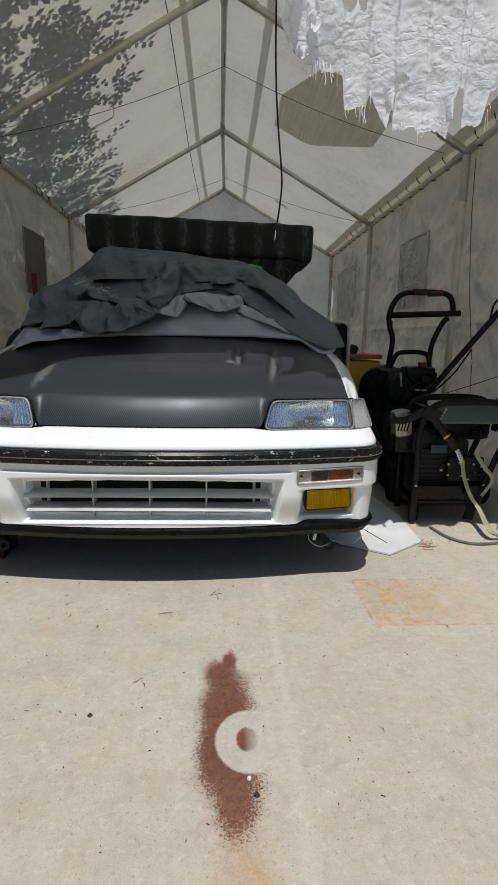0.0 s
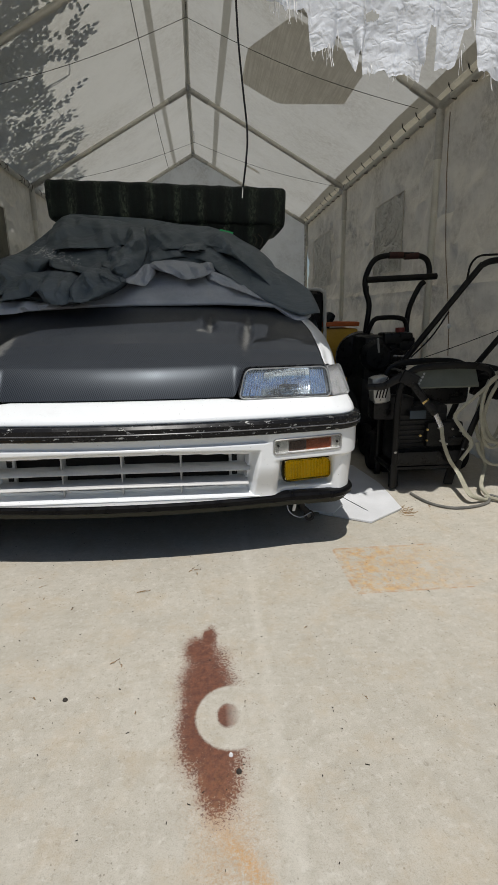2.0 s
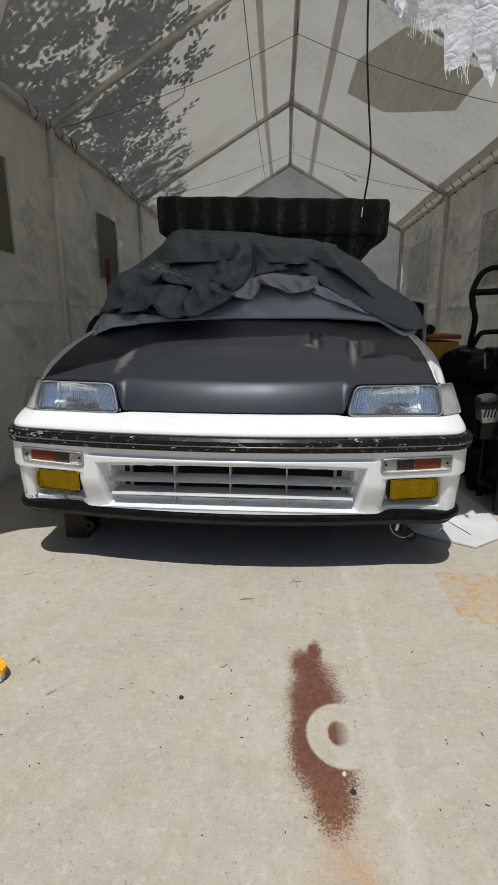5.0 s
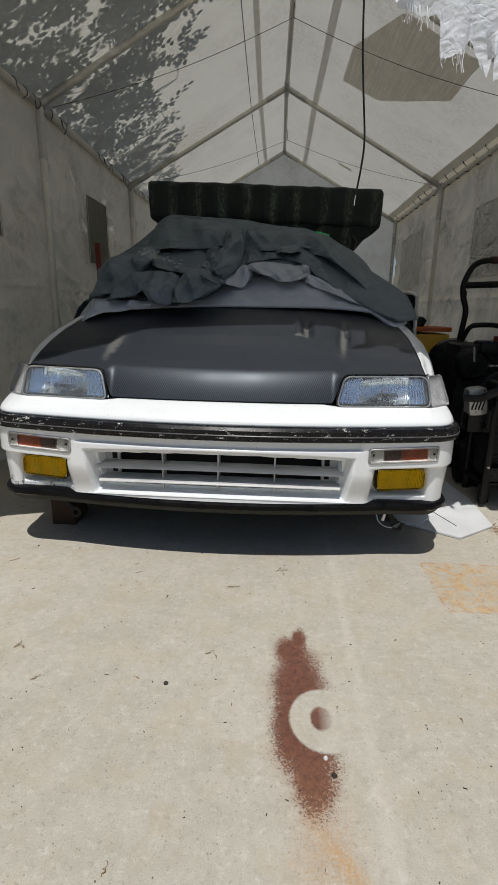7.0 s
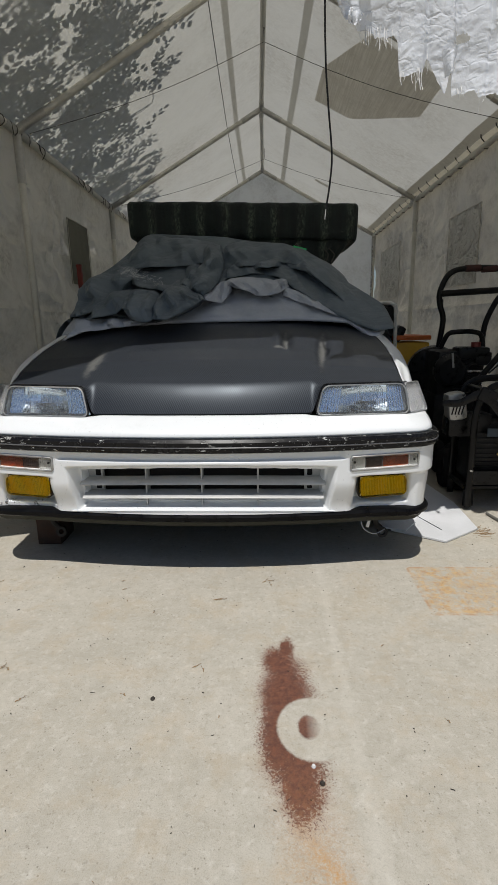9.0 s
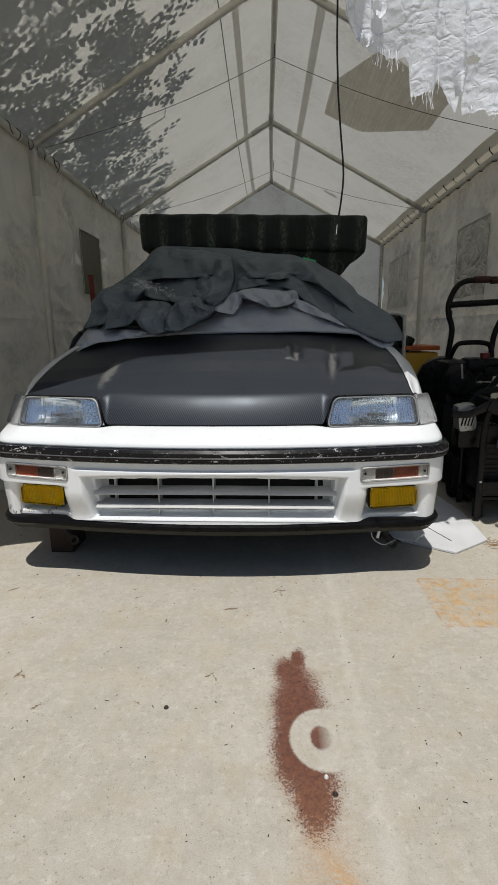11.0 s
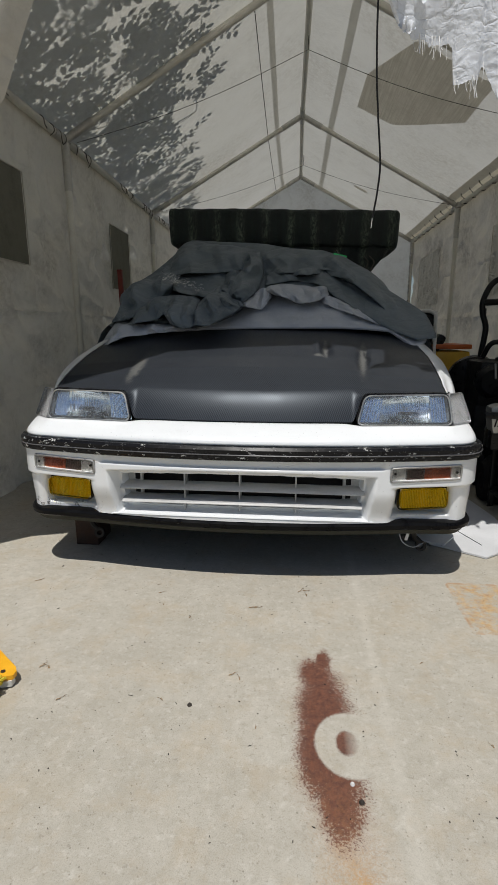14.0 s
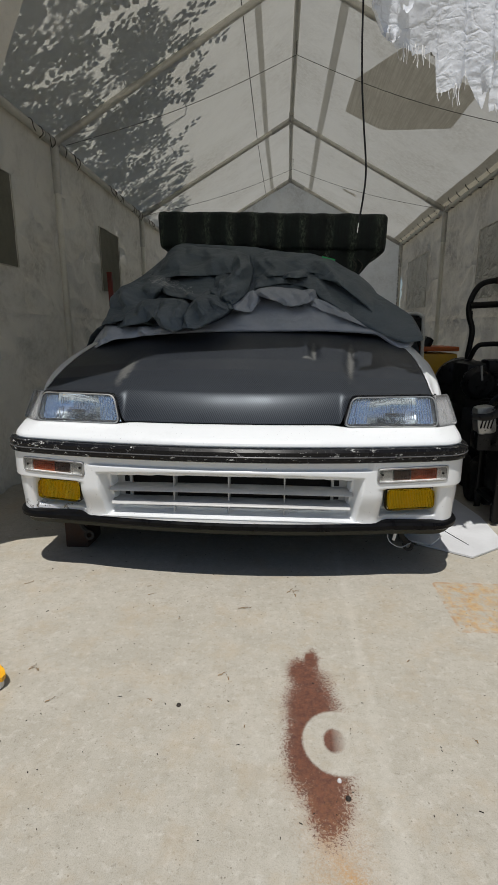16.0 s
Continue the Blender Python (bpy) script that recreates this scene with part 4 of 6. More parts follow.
Geo().grid(lambda a, b: ((a * 2 - 1) * 0.432, 0.042 + 0.16 * ((a * 2 - 1) * 0.432) ** 2 + 0.11 * b, 0.2480 - 0.05 * ((a * 2 - 1) * 0.432) ** 2 + 0.018 * b), 30, 3).part("tray", COVER_IN, grille, "blue-grey lower tray")


def signed(points, s):
    return [(s * u, v, w) for u, v, w in points]


def rounded(quad, r=0.18, n=5):
    """Rounds the corners of a four-cornered outline."""
    q = [Vector(p) for p in quad]
    out = []
    for i in range(4):
        p, a, b = q[i], q[i - 1], q[(i + 1) % 4]
        h = min((a - p).length, (b - p).length) * r
        p0, p1 = p + (a - p).normalized() * h, p + (b - p).normalized() * h
        out += [p0 * (1 - t) ** 2 + p * 2 * t * (1 - t) + p1 * t * t for t in (k / n for k in range(n + 1))]
    return out


def bilinear(q, a, b):
    p00, p10, p11, p01 = (Vector(p) for p in q)
    return p00 * (1 - a) * (1 - b) + p10 * a * (1 - b) + p11 * a * b + p01 * (1 - a) * b


def rim_tube(outline, r, inset=0.0):
    o = [Vector(p) for p in outline]
    return Geo().tube(o + [o[0], o[1]], r, 6)


for s in (-1, 1):
    # headlamp
    q = signed([(0.387, 0.112, 0.5535), (0.7100, 0.163, 0.5505), (0.698, 0.202, 0.6490), (0.413, 0.146, 0.6480)], s)
    lamp = rim_tube(rounded(q, 0.24), 0.0028).part("headlamp", SILVER, car, "clear fluted headlamp")
    outline = rounded(signed([(0.389, 0.110, 0.5555), (0.7080, 0.161, 0.5525), (0.696, 0.200, 0.6470), (0.415, 0.144, 0.6460)], s), 0.24)
    Geo().slab(outline, (0, 0.004, 0)).part("lens", LENS, lamp).visible_shadow = False
    back = [Vector(p) + Vector((0, 0.032, 0.0)) for p in q]

    def bowl(a, b):
        p = bilinear(back, a, b)
        cx, cz = (a - 0.52) / 0.42, (b - 0.5) / 0.62
        return p + Vector((0, 0.034 * max(0.0, 1 - cx * cx - cz * cz) - 0.006 * (abs(a - 0.5) > 0.40), 0))
    Geo().grid(bowl, 48, 20).part("reflector", CHROME, lamp)
    gasket = [Vector(p) + Vector((-s * 0.002, 0.008, 0.003)) for p in rounded(q, 0.24)]
    rim_tube(gasket, 0.0055).part("gasket", BLACK, lamp)
    rimo, rimb = [Vector(p) for p in rounded(q, 0.24)], [Vector(p) + Vector((0, 0.038, 0)) for p in rounded(q, 0.24)]
    n = len(rimo)
    Geo().add(rimo + rimb, [(i, (i + 1) % n, (i + 1) % n + n, i + n) for i in range(n)]).part("housing", CHROME, lamp)
    mid = bilinear(back, 0.52, 0.5)
    Geo().tube([mid + Vector((0, 0.004, 0)), mid + Vector((0, 0.03, 0))], 0.006, 12).part("bulb", SILVER, lamp)
    # prism blocks on the inside of the lens, and a shade below the bulb
    for a0, a1, b0, b1, count in ((0.27, 0.45, 0.30, 0.72, 9), (0.55, 0.74, 0.22, 0.50, 10), (0.46, 0.54, 0.46, 0.70, 4), (0.60, 0.72, 0.60, 0.84, 6)):
        for k in range(count):
            a = a0 + (a1 - a0) * k / (count - 1)
            lift = Vector((0, -0.026, 0))
            Geo().tube([bilinear(back, a, b0) + lift, bilinear(back, a, b1) + lift], 0.0024, 5).part("prism", LENS_SMALL, lamp).visible_shadow = False
    Geo().box(bilinear(back, 0.52, 0.34) + Vector((0, 0.0, 0)), (0.075, 0.012, 0.012), 0.003).part("bulb_shade", ENGINE, lamp)
    # fluted ends of the reflector
    for a in [0.03 + 0.032 * k for k in range(7)] + [0.80 + 0.03 * k for k in range(6)]:
        Geo().tube([bilinear(back, a, 0.06) + Vector((0, -0.012, 0)), bilinear(back, a, 0.94) + Vector((0, -0.012, 0))], 0.0034, 6).part("flute", CHROME, lamp)
    # corner marker
    mk = signed([(0.714, 0.167, 0.5505), (0.798, 0.246, 0.5490), (0.762, 0.266, 0.6500), (0.702, 0.206, 0.6500)], s)
    inward = Vector((-s * 0.55, 0.80, -0.15))
    marker = Geo().grid(lambda a, b: bilinear(mk, 0.02 + 0.96 * a, 0.02 + 0.96 * b) + inward * 0.012 + Vector((0, 0, 0.0)), 8, 8).part("corner_marker", MARKER_BACK, car, "clear grey corner marker")
    Geo().slab(rounded(mk, 0.14), inward * 0.004).part("lens", LENS_MILKY, marker).visible_shadow = False
    inner = [Vector(p) + inward * 0.05 for p in rounded(mk, 0.10)]
    outer = [Vector(p) for p in rounded(mk, 0.10)]
    k = len(inner)
    Geo().add(outer + inner, [(i, (i + 1) % k, (i + 1) % k + k, i + k) for i in range(k)]).part("shell", MARKER_BACK, marker)
    Geo().slab([p + inward * 0.02 for p in outer], inward * 0.03).part("body", MARKER_BACK, marker)
    rim_tube(rounded(mk, 0.14), 0.0016).part("gasket", MARKER_BACK, marker)
    # turn-signal lamp in the bumper

    def on_bumper(d, w, o):
        u, v, nu, nv = plan(d)
        return (u - nu * o, v - nv * o, w)

    def lens_bar(d0, d1, w0, w1, o0, o1):
        g = Geo()

        def face(o):
            return lambda a, b: on_bumper(s * (d0 + (d1 - d0) * a), w0 + (w1 - w0) * b + 0.02 * (d0 + (d1 - d0) * a - 0.614), o)
        g.grid(face(o0), 10, 3)
        g.grid(face(o1), 10, 3)
        for a in (0, 1):
            g.grid(lambda x, b: on_bumper(s * (d0 + (d1 - d0) * a), w0 + (w1 - w0) * b + 0.02 * (d0 + (d1 - d0) * a - 0.614), o0 + (o1 - o0) * x), 1, 3)
        for b in (0, 1):
            g.grid(lambda a, x: on_bumper(s * (d0 + (d1 - d0) * a), w0 + (w1 - w0) * b + 0.02 * (d0 + (d1 - d0) * a - 0.614), o0 + (o1 - o0) * x), 10, 1)
        return g
    signal = rim_tube([on_bumper(s * d, w + 0.02 * (d - 0.614), -0.001) for d, w in ((0.500, 0.385), (0.56, 0.385), (0.65, 0.385), (0.70, 0.385), (0.726, 0.386), (0.731, 0.392), (0.732, 0.426), (0.726, 0.431), (0.70, 0.432), (0.65, 0.432), (0.56, 0.432), (0.500, 0.431), (0.495, 0.426), (0.495, 0.391))], 0.0036).part("turn_signal", SILVER, car, "amber and clear turn signal")
    lens_bar(0.498, 0.729, 0.387, 0.430, 0.010, 0.0145).part("back", LAMP_RIM, signal)
    for d0, d1, mat, name in ((0.500, 0.541, LENS_SMALL, "clear_lens"), (0.544, 0.601, SMOKED, "smoked_lens"), (0.603, 0.690, AMBER, "amber_lens"), (0.693, 0.727, LENS_SMALL, "clear_lens")):
        ob = lens_bar(d0, d1, 0.392 if name != "clear_lens" else 0.389, 0.425, -0.001, 0.006).part(name, mat, signal)
        ob.visible_shadow = False
    for d in (0.508, 0.712):
        p = Vector(on_bumper(s * d, 0.410, -0.003))
        Geo().tube([p, p + Vector((0, 0.008, 0))], 0.004, 8).part("screw", ENGINE, signal)
    # fog lamp
    fq = signed([(0.539, 0.080, 0.273), (0.702, 0.113, 0.275), (0.700, 0.113, 0.342), (0.538, 0.080, 0.343)], s)
    fog = Geo().slab([Vector(p) + Vector((0, 0.012, 0)) for p in rounded(signed([(0.531, 0.086, 0.265), (0.709, 0.122, 0.268), (0.707, 0.122, 0.348), (0.530, 0.086, 0.348)], s), 0.3)], (0, 0.05, 0)).part("fog_lamp", BLACK, car, "yellow ribbed fog lamp")
    Geo().slab(rounded(fq, 0.28), (0, 0.018, 0)).part("lens", YELLOW_LENS, fog).visible_shadow = False
    Geo().grid(lambda a, b: bilinear(fq, 0.01 + 0.98 * a, 0.02 + 0.96 * b) + Vector((0, 0.0195 - 0.0020 * abs(math.sin(a * 28 * math.pi)), 0)), 168, 6).part("bowl", YELLOW_BACK, fog)


# hood
def hood_top(u, v):
    w = lerp_table(v, [(0.08, 0.612), (0.155, 0.652), (0.20, 0.678), (0.30, 0.723), (0.42, 0.757), (0.57, 0.790), (0.77, 0.836), (0.92, 0.868), (1.1, 0.895)])
    w -= 0.058 * u * u
    w += 0.013 * (smooth01((0.455 - abs(u)) / 0.055) - 0.5) * smooth01((0.62 - v) / 0.28) * smooth01((v - 0.17) / 0.10)
    return w


def hood_half(v):
    return lerp_table(v, [(0.10, 0.690), (0.27, 0.692), (0.42, 0.702), (0.57, 0.708), (0.77, 0.700), (1.0, 0.68), (1.2, 0.66)])


def hood_fn(a, b):
    u0 = (2 * a - 1) * 0.692
    t = smooth01((abs(u0) - 0.370) / 0.046)
    ve = (0.100 + 0.14 * u0 * u0) * (1 - t) + t * (0.150 + 0.19 * max(0.0, abs(u0) - 0.42))
    v = ve + (1.08 - ve) * b ** 2.4
    u = (2 * a - 1) * hood_half(v)
    top = hood_top(u, v)
    nose = 0.5625
    drop = (hood_top(u0, ve) - nose) * (1 - t) + t * (hood_top(u0, ve) - 0.654)
    r = max(0.0, 1 - (v - ve) / (0.070 * (1 - t) + 0.020 * t))
    dent = -0.030 * math.exp(-((u - 0.305) / 0.022) ** 2 - ((v - 0.59) / 0.11) ** 2) + 0.014 * math.exp(-((u - 0.27) / 0.018) ** 2 - ((v - 0.59) / 0.10) ** 2)
    dent += -0.026 * math.exp(-((u - 0.445 - 0.12 * (v - 0.5)) / 0.022) ** 2 - ((v - 0.50) / 0.18) ** 2)
    return (u, v, top - drop * r ** 1.6 + dent)


hood = Geo().grid(hood_fn, 300, 130).part("hood", CARBON, car, "black carbon-weave hood, dusty and dented, with pale painted glints", angle=70)
# turned-down front edge of the hood
Geo().grid(lambda a, b: (lambda p: (p[0], p[1] + 0.012 * b, p[2] - 0.008 * b))(hood_fn(a, 0.0)), 300, 2).part("edge", BLACK, hood)
# inner panel behind the lamps, near-black to stand for the bay's shade
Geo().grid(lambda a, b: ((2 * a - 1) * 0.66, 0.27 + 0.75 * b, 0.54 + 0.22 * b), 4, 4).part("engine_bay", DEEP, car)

# fenders, doors and tail as one-sided skins on each side
SIDE = [(0.0, 0.0), (0.018, -0.002), (0.036, -0.008), (0.052, -0.020), (0.066, -0.05), (0.078, -0.11), (0.086, -0.18), (0.090, -0.26)]
for s in (-1, 1):
    def fender_fn(a, b):
        v = 0.215 + 1.0 * a
        h = hood_half(v) + 0.004
        top = hood_top(h, v)
        k = b * (len(SIDE) + 2)
        pts = [(h + du * (0.98 + 0.17 * smooth01((v - 0.22) / 0.35)), top + dw) for du, dw in SIDE] + [(0.80, 0.40), (0.80, 0.30), (0.79, 0.20)]
        i = min(int(k), len(pts) - 2)
        u, w = (pts[i][c] + (pts[i + 1][c] - pts[i][c]) * (k - i) for c in (0, 1))
        v2 = v + 0.085 * smooth01(min(1.0, b * 5)) * (1 - a) ** 8
        return (s * u, v2, w)
    Geo().grid(fender_fn, 60, 30, skip=lambda a, b: (0.215 + a - 0.72) ** 2 + (lerp_table(b, [(0.5, 0.62), (0.72, 0.46), (0.82, 0.40), (1.0, 0.2)]) - 0.26) ** 2 < 0.30 ** 2 and b > 0.5).part("fender", WHITE, car)
    Geo().grid(lambda a, b: (s * lerp_table(0.2 + 0.68 * b, [(0.2, 0.77), (0.45, 0.805), (0.7, 0.80), (0.9, 0.76)]), 1.20 + 2.5 * a, 0.2 + 0.66 * b), 30, 10,
               skip=lambda a, b: (1.2 + 2.5 * a - 3.02) ** 2 + (0.2 + 0.66 * b - 0.26) ** 2 < 0.30 ** 2).part("side_panel", WHITE, car)
    for v in (0.72, 3.02):
        m = pose(s * 0.70, v, 0.275, 0, 90, 0)
        wheel = Geo().lathe([(0.17, -0.085), (0.25, -0.09), (0.272, -0.07), (0.275, 0), (0.272, 0.07), (0.25, 0.09), (0.17, 0.085), (0.17, -0.085)], m, 32).part("wheel", RUBBER, car, "black tyre on a plain steel rim")
        Geo().lathe([(0.0, 0.03 * s), (0.06, 0.045 * s), (0.12, 0.02 * s), (0.165, 0.05 * s), (0.17, 0.07 * s)], m, 32).part("rim", ENGINE, wheel)
Geo().grid(lambda a, b: ((2 * a - 1) * 0.80, 3.70 + 0.05 * math.cos((2 * a - 1) * 1.4), 0.2 + 0.66 * b), 12, 6).part("tail_panel", WHITE, car)
Geo().grid(lambda a, b: ((2 * a - 1) * (0.55 + 0.22 * (1 - math.sin(math.pi * min(1, max(0, (b - 0.02) / 0.96))))), 0.98 + 2.72 * b, lerp_table(b, [(0, 0.86), (0.27, 1.19), (0.45, 1.225), (0.65, 1.19), (1, 0.84)]) - 0.05 * (2 * a - 1) ** 2), 16, 40).part("cabin_shell", DEEP, car)
Geo().box((0, 1.9, 0.215), (1.5, 3.3, 0.05), 0.01).part("floor_pan", DEEP, car)
for u in (-0.575, 0.645):
    Geo().tube(curve_pts([(u - 0.03, 0.22, 0.20), (u - 0.02, 0.22, 0.13), (u, 0.22, 0.105)], 4), 0.011, 8).part("tow_hook", ENGINE, car)
    Geo().lathe([(0.010, -0.006), (0.020, -0.006), (0.020, 0.006), (0.010, 0.006), (0.010, -0.006)], pose(u + 0.008, 0.22, 0.088, 80, 0, 0), 14).part("hook_eye", ENGINE, car)
Geo().tube(curve_pts([(0.55, 0.12, 0.185), (0.56, 0.11, 0.15), (0.60, 0.12, 0.125), (0.645, 0.15, 0.13)], 5), 0.0015, 6).part("loose_wire", COVER_IN, car)
Geo().box((0.578, 0.12, 0.165), (0.010, 0.006, 0.030), 0.001, (0, 12, 0)).part("clip", WHITEPIPE, car)
block = thing("support_block", "rusty brown block under the car", "block", (-0.865, 2.33, 0))
Geo().box((0, 0, 0.095), (0.095, 0.14, 0.19), 0.006).part("body", RUST, block)
Geo().box((0, 0, 0.0955), (0.099, 0.06, 0.02), 0.003).part("band", ENGINE, block)

# ---- car cover ----
cover = thing("car_cover", "grey cloth car cover bunched up over the windscreen", "car cover", (-0.209, 1.978, 0.0))


def drape_fn(a, b):
    v = 0.93 + 2.86 * b
    roof = lerp_table(v, [(0.9, 0.875), (1.05, 0.93), (1.75, 1.255), (2.1, 1.285), (2.7, 1.25), (3.4, 1.05), (3.72, 0.88), (3.79, 0.5)])
    half = lerp_table(v, [(0.9, 0.74), (1.75, 0.55), (2.7, 0.55), (3.72, 0.62), (3.8, 0.72)])
    k = abs(2 * a - 1)
    s = 1 if a >= 0.5 else -1
    top = max(roof, 0.45)
    belt = min(0.84, top - 0.015)
    prof = [(0, top), (0.5 * half, top - 0.01), (0.9 * half, top - 0.04), (half + 0.02, top - 0.09 * (top - 0.75)), (max(half + 0.06, 0.79), belt), (0.855, belt - 0.14), (0.87, 0.55), (0.875, 0.36)]
    i = min(int(k * 7), 6)
    u, w = (prof[i][c] + (prof[i + 1][c] - prof[i][c]) * (k * 7 - i) for c in (0, 1))
    r = 0.014 * wave(v * 3, k * 5, s) + 0.008 * wave(v * 11, k * 8, s)
    return (s * (u + r), v, w + r + 0.012)


Geo().grid(drape_fn, 100, 120).part("drape", COVER, cover, angle=80)

# bunched front of the cover: pale lining below, dark cloth rolled over it
LOW_EDGE = [(-1.0, 0.80), (-0.93, 0.835), (-0.80, 0.858), (-0.66, 0.868), (-0.45, 0.880), (-0.27, 0.884), (0.16, 0.884), (0.30, 0.877), (0.40, 0.868), (0.45, 0.825), (0.48, 0.80), (0.60, 0.83)]
OVER_EDGE = [(-1.0, 0.89), (-0.90, 0.905), (-0.72, 0.900), (-0.60, 0.885), (-0.50, 0.890), (-0.38, 0.925), (-0.30, 0.99), (-0.22, 1.075), (-0.05, 1.095), (0.08, 1.05), (0.20, 0.975), (0.32, 0.905), (0.45, 0.835), (0.50, 0.815), (0.66, 0.83)]
TOP_EDGE = [(-1.0, 0.95), (-0.985, 1.06), (-0.92, 1.14), (-0.84, 1.235), (-0.76, 1.34), (-0.70, 1.425), (-0.50, 1.41), (-0.22, 1.385), (0.09, 1.322), (0.20, 1.260), (0.37, 1.137), (0.535, 0.99), (0.60, 0.925), (0.63, 0.80)]


def slope_y(z):
    return 2.905 + (z - 0.89) * 1.95 if z < 1.2 else 3.51 + (z - 1.2) * 1.35


def crumple(p, seed, amount=1.0):
    """Creased cloth: a sum of triangle waves in several directions, so flat facets meet in straight ridges."""
    rnd = random.Random(seed)
    p = Vector(p) + Vector((0.014 * wave(p[0] * 5, p[2] * 5, seed), 0, 0.014 * wave(p[0] * 5, p[2] * 5, seed + 7)))
    h = 0.0
    for size, high in ((0.30, 0.022), (0.21, 0.016), (0.15, 0.012), (0.10, 0.007), (0.065, 0.004)):
        d = Vector((rnd.uniform(-1, 1), rnd.uniform(-0.4, 0.4), rnd.uniform(-1, 1))).normalized()
        k = (p.dot(d) / size + rnd.random()) % 1.0
        h += high * (abs(2 * k - 1) * 2 - 1)
    return h * amount


def over_fn(a, b):
    x = -0.985 + 1.605 * a
    z0, z1 = lerp_table(x, OVER_EDGE), lerp_table(x, TOP_EDGE)
    z0 = min(z0, z1 - 0.01)
    z = z0 + (z1 - z0) * min(1.0, b / 0.92)
    y = slope_y(z) - 0.045
    h = 0.03 + 0.8 * crumple((x, 0, z), 3) + 0.02 * wave(x * 4, z * 4, 1.0)
    y -= h
    low = max(0.0, 1 - (z - z0) / 0.03)
    y += (0.02 + 0.35 * h) * low ** 2
    z -= 0.20 * h * (1 - low)
    # tucked top
    if b > 0.92:
        t = (b - 0.92) / 0.08
        y += 0.22 * t
        z -= 0.05 * t * t
    edge = max(0.0, abs(x + 0.17) - 0.74) / 0.085
    return (x + 0.209, y - 1.978 + 0.30 * edge ** 2, z)


def lining_fn(a, b):
    x = -0.985 + 1.58 * a
    z0 = lerp_table(x, LOW_EDGE)
    z1 = max(z0 + 0.05, lerp_table(x, OVER_EDGE) + 0.04)
    t = max(0.0, (b - 0.1) / 0.9)
    z = z0 + (z1 - z0) * t - (0.018 * (1 - b / 0.1) if b < 0.1 else 0.0)
    y = slope_y(z) - 0.015 + 0.010 * wave(x * 7, z * 5, 2)
    y -= (0.5 * crumple((x, 0, z), 12) + 0.012 * wave(x * 4, z * 4, 4.0)) * smooth01((z - z0) / 0.02)
    y += 0.03 * (1 - min(1.0, b / 0.1)) ** 2
    edge = max(0.0, abs(x + 0.195) - 0.70) / 0.085
    return (x + 0.209, y - 1.978 + 0.16 * edge ** 2 - 0.02, z)


def cloth_fold(parent, material, seed, crest, foot, high, low, swell, recede=0.0):
    """One fold of the bunched cloth: a swollen band from its crest line down to its foot line, tucked under at both.
    crest and foot: (x, z); high and low: how far each lies in front of the windscreen's slope."""
    top, base = (curve_pts([(x, 0, z) for x, z in line], 18) for line in (crest, foot))
    n = len(top) - 1

    def fn(a, b):
        i = round(a * n)
        t = min(1.0, b / 0.84)
        p = top[i].lerp(base[i], t)
        end = min(1.0, min(a, 1 - a) / 0.16) ** 0.5
        k = 0.46 + 0.16 * wave(a * 3, seed)
        ridge = 1 - (k - t) / k if t < k else 1 - (t - k) / (1 - k)
        pleat = abs(((a * 2.6 + 0.7 * t * math.sin(seed * 2.1) + 0.37 * seed) % 1.0) * 2 - 1)
        out = high + (low - high) * t + swell * (0.62 * ridge + 0.38 * math.sqrt(max(0.0, 1 - (1 - ridge) ** 2))) * (0.35 + 0.65 * end) - 0.05 * (1 - end)
        out += (0.5 * swell + 0.012) * (pleat - 0.5) * math.sin(math.pi * min(1.0, t * 1.1)) - recede * smooth01((a - 0.60) / 0.40)
        out += crumple((p.x * 1.2, out, p.z * 1.2), seed, 1.0 if seed < 6 else 1.6) * smooth01(b / 0.1) + 0.010 * wave(p.x * 9, p.z * 9, seed)
        out -= (high - 0.03) * max(0.0, 1 - b / 0.10)
        z = p.z
        if b > 0.84:
            k = (b - 0.84) / 0.16
            out -= (0.07 + swell) * k * k
            z += 0.012 * k
        return (p.x + 0.006 * wave(p.z * 14, p.x * 3, seed), slope_y(z) - out - 1.978, z + 0.006 * wave(p.x * 14, b * 2, seed))
    Geo().grid(fn, n, 44).part("fold", material, parent, angle=26)


bunched = Geo().grid(over_fn, 200, 110).part("bunched_cloth", COVER, cover, "dark grey bunched cloth", angle=50)
lining = Geo().grid(lining_fn, 200, 60).part("lining", COVER_IN, cover, "pale grey turned-out lining", angle=50)
cloth_fold(bunched, COVER, 3, [(-0.631, 1.214), (-0.582, 1.305), (-0.515, 1.418), (-0.316, 1.391), (0.01, 1.353)], [(-0.575, 1.17), (-0.454, 1.167), (-0.3, 1.177), (-0.115, 1.194), (0.04, 1.228)], 0.065, 0.115, 0.06)
cloth_fold(bunched, COVER, 4, [(-0.055, 1.331), (0.095, 1.352), (0.329, 1.33), (0.458, 1.282), (0.628, 1.149), (0.719, 0.963), (0.778, 0.76)], [(-0.01, 1.165), (0.138, 1.163), (0.323, 1.187), (0.465, 1.101), (0.582, 0.979), (0.657, 0.874), (0.738, 0.70)], 0.075, 0.115, 0.07, 0.22)
cloth_fold(bunched, COVER, 5, [(0.004, 1.235), (0.168, 1.201), (0.326, 1.195), (0.471, 1.103), (0.59, 0.979), (0.684, 0.85)], [(0.011, 1.094), (0.141, 1.119), (0.275, 1.104), (0.385, 1.015), (0.519, 0.918), (0.668, 0.793)], 0.065, 0.095, 0.05, 0.16)
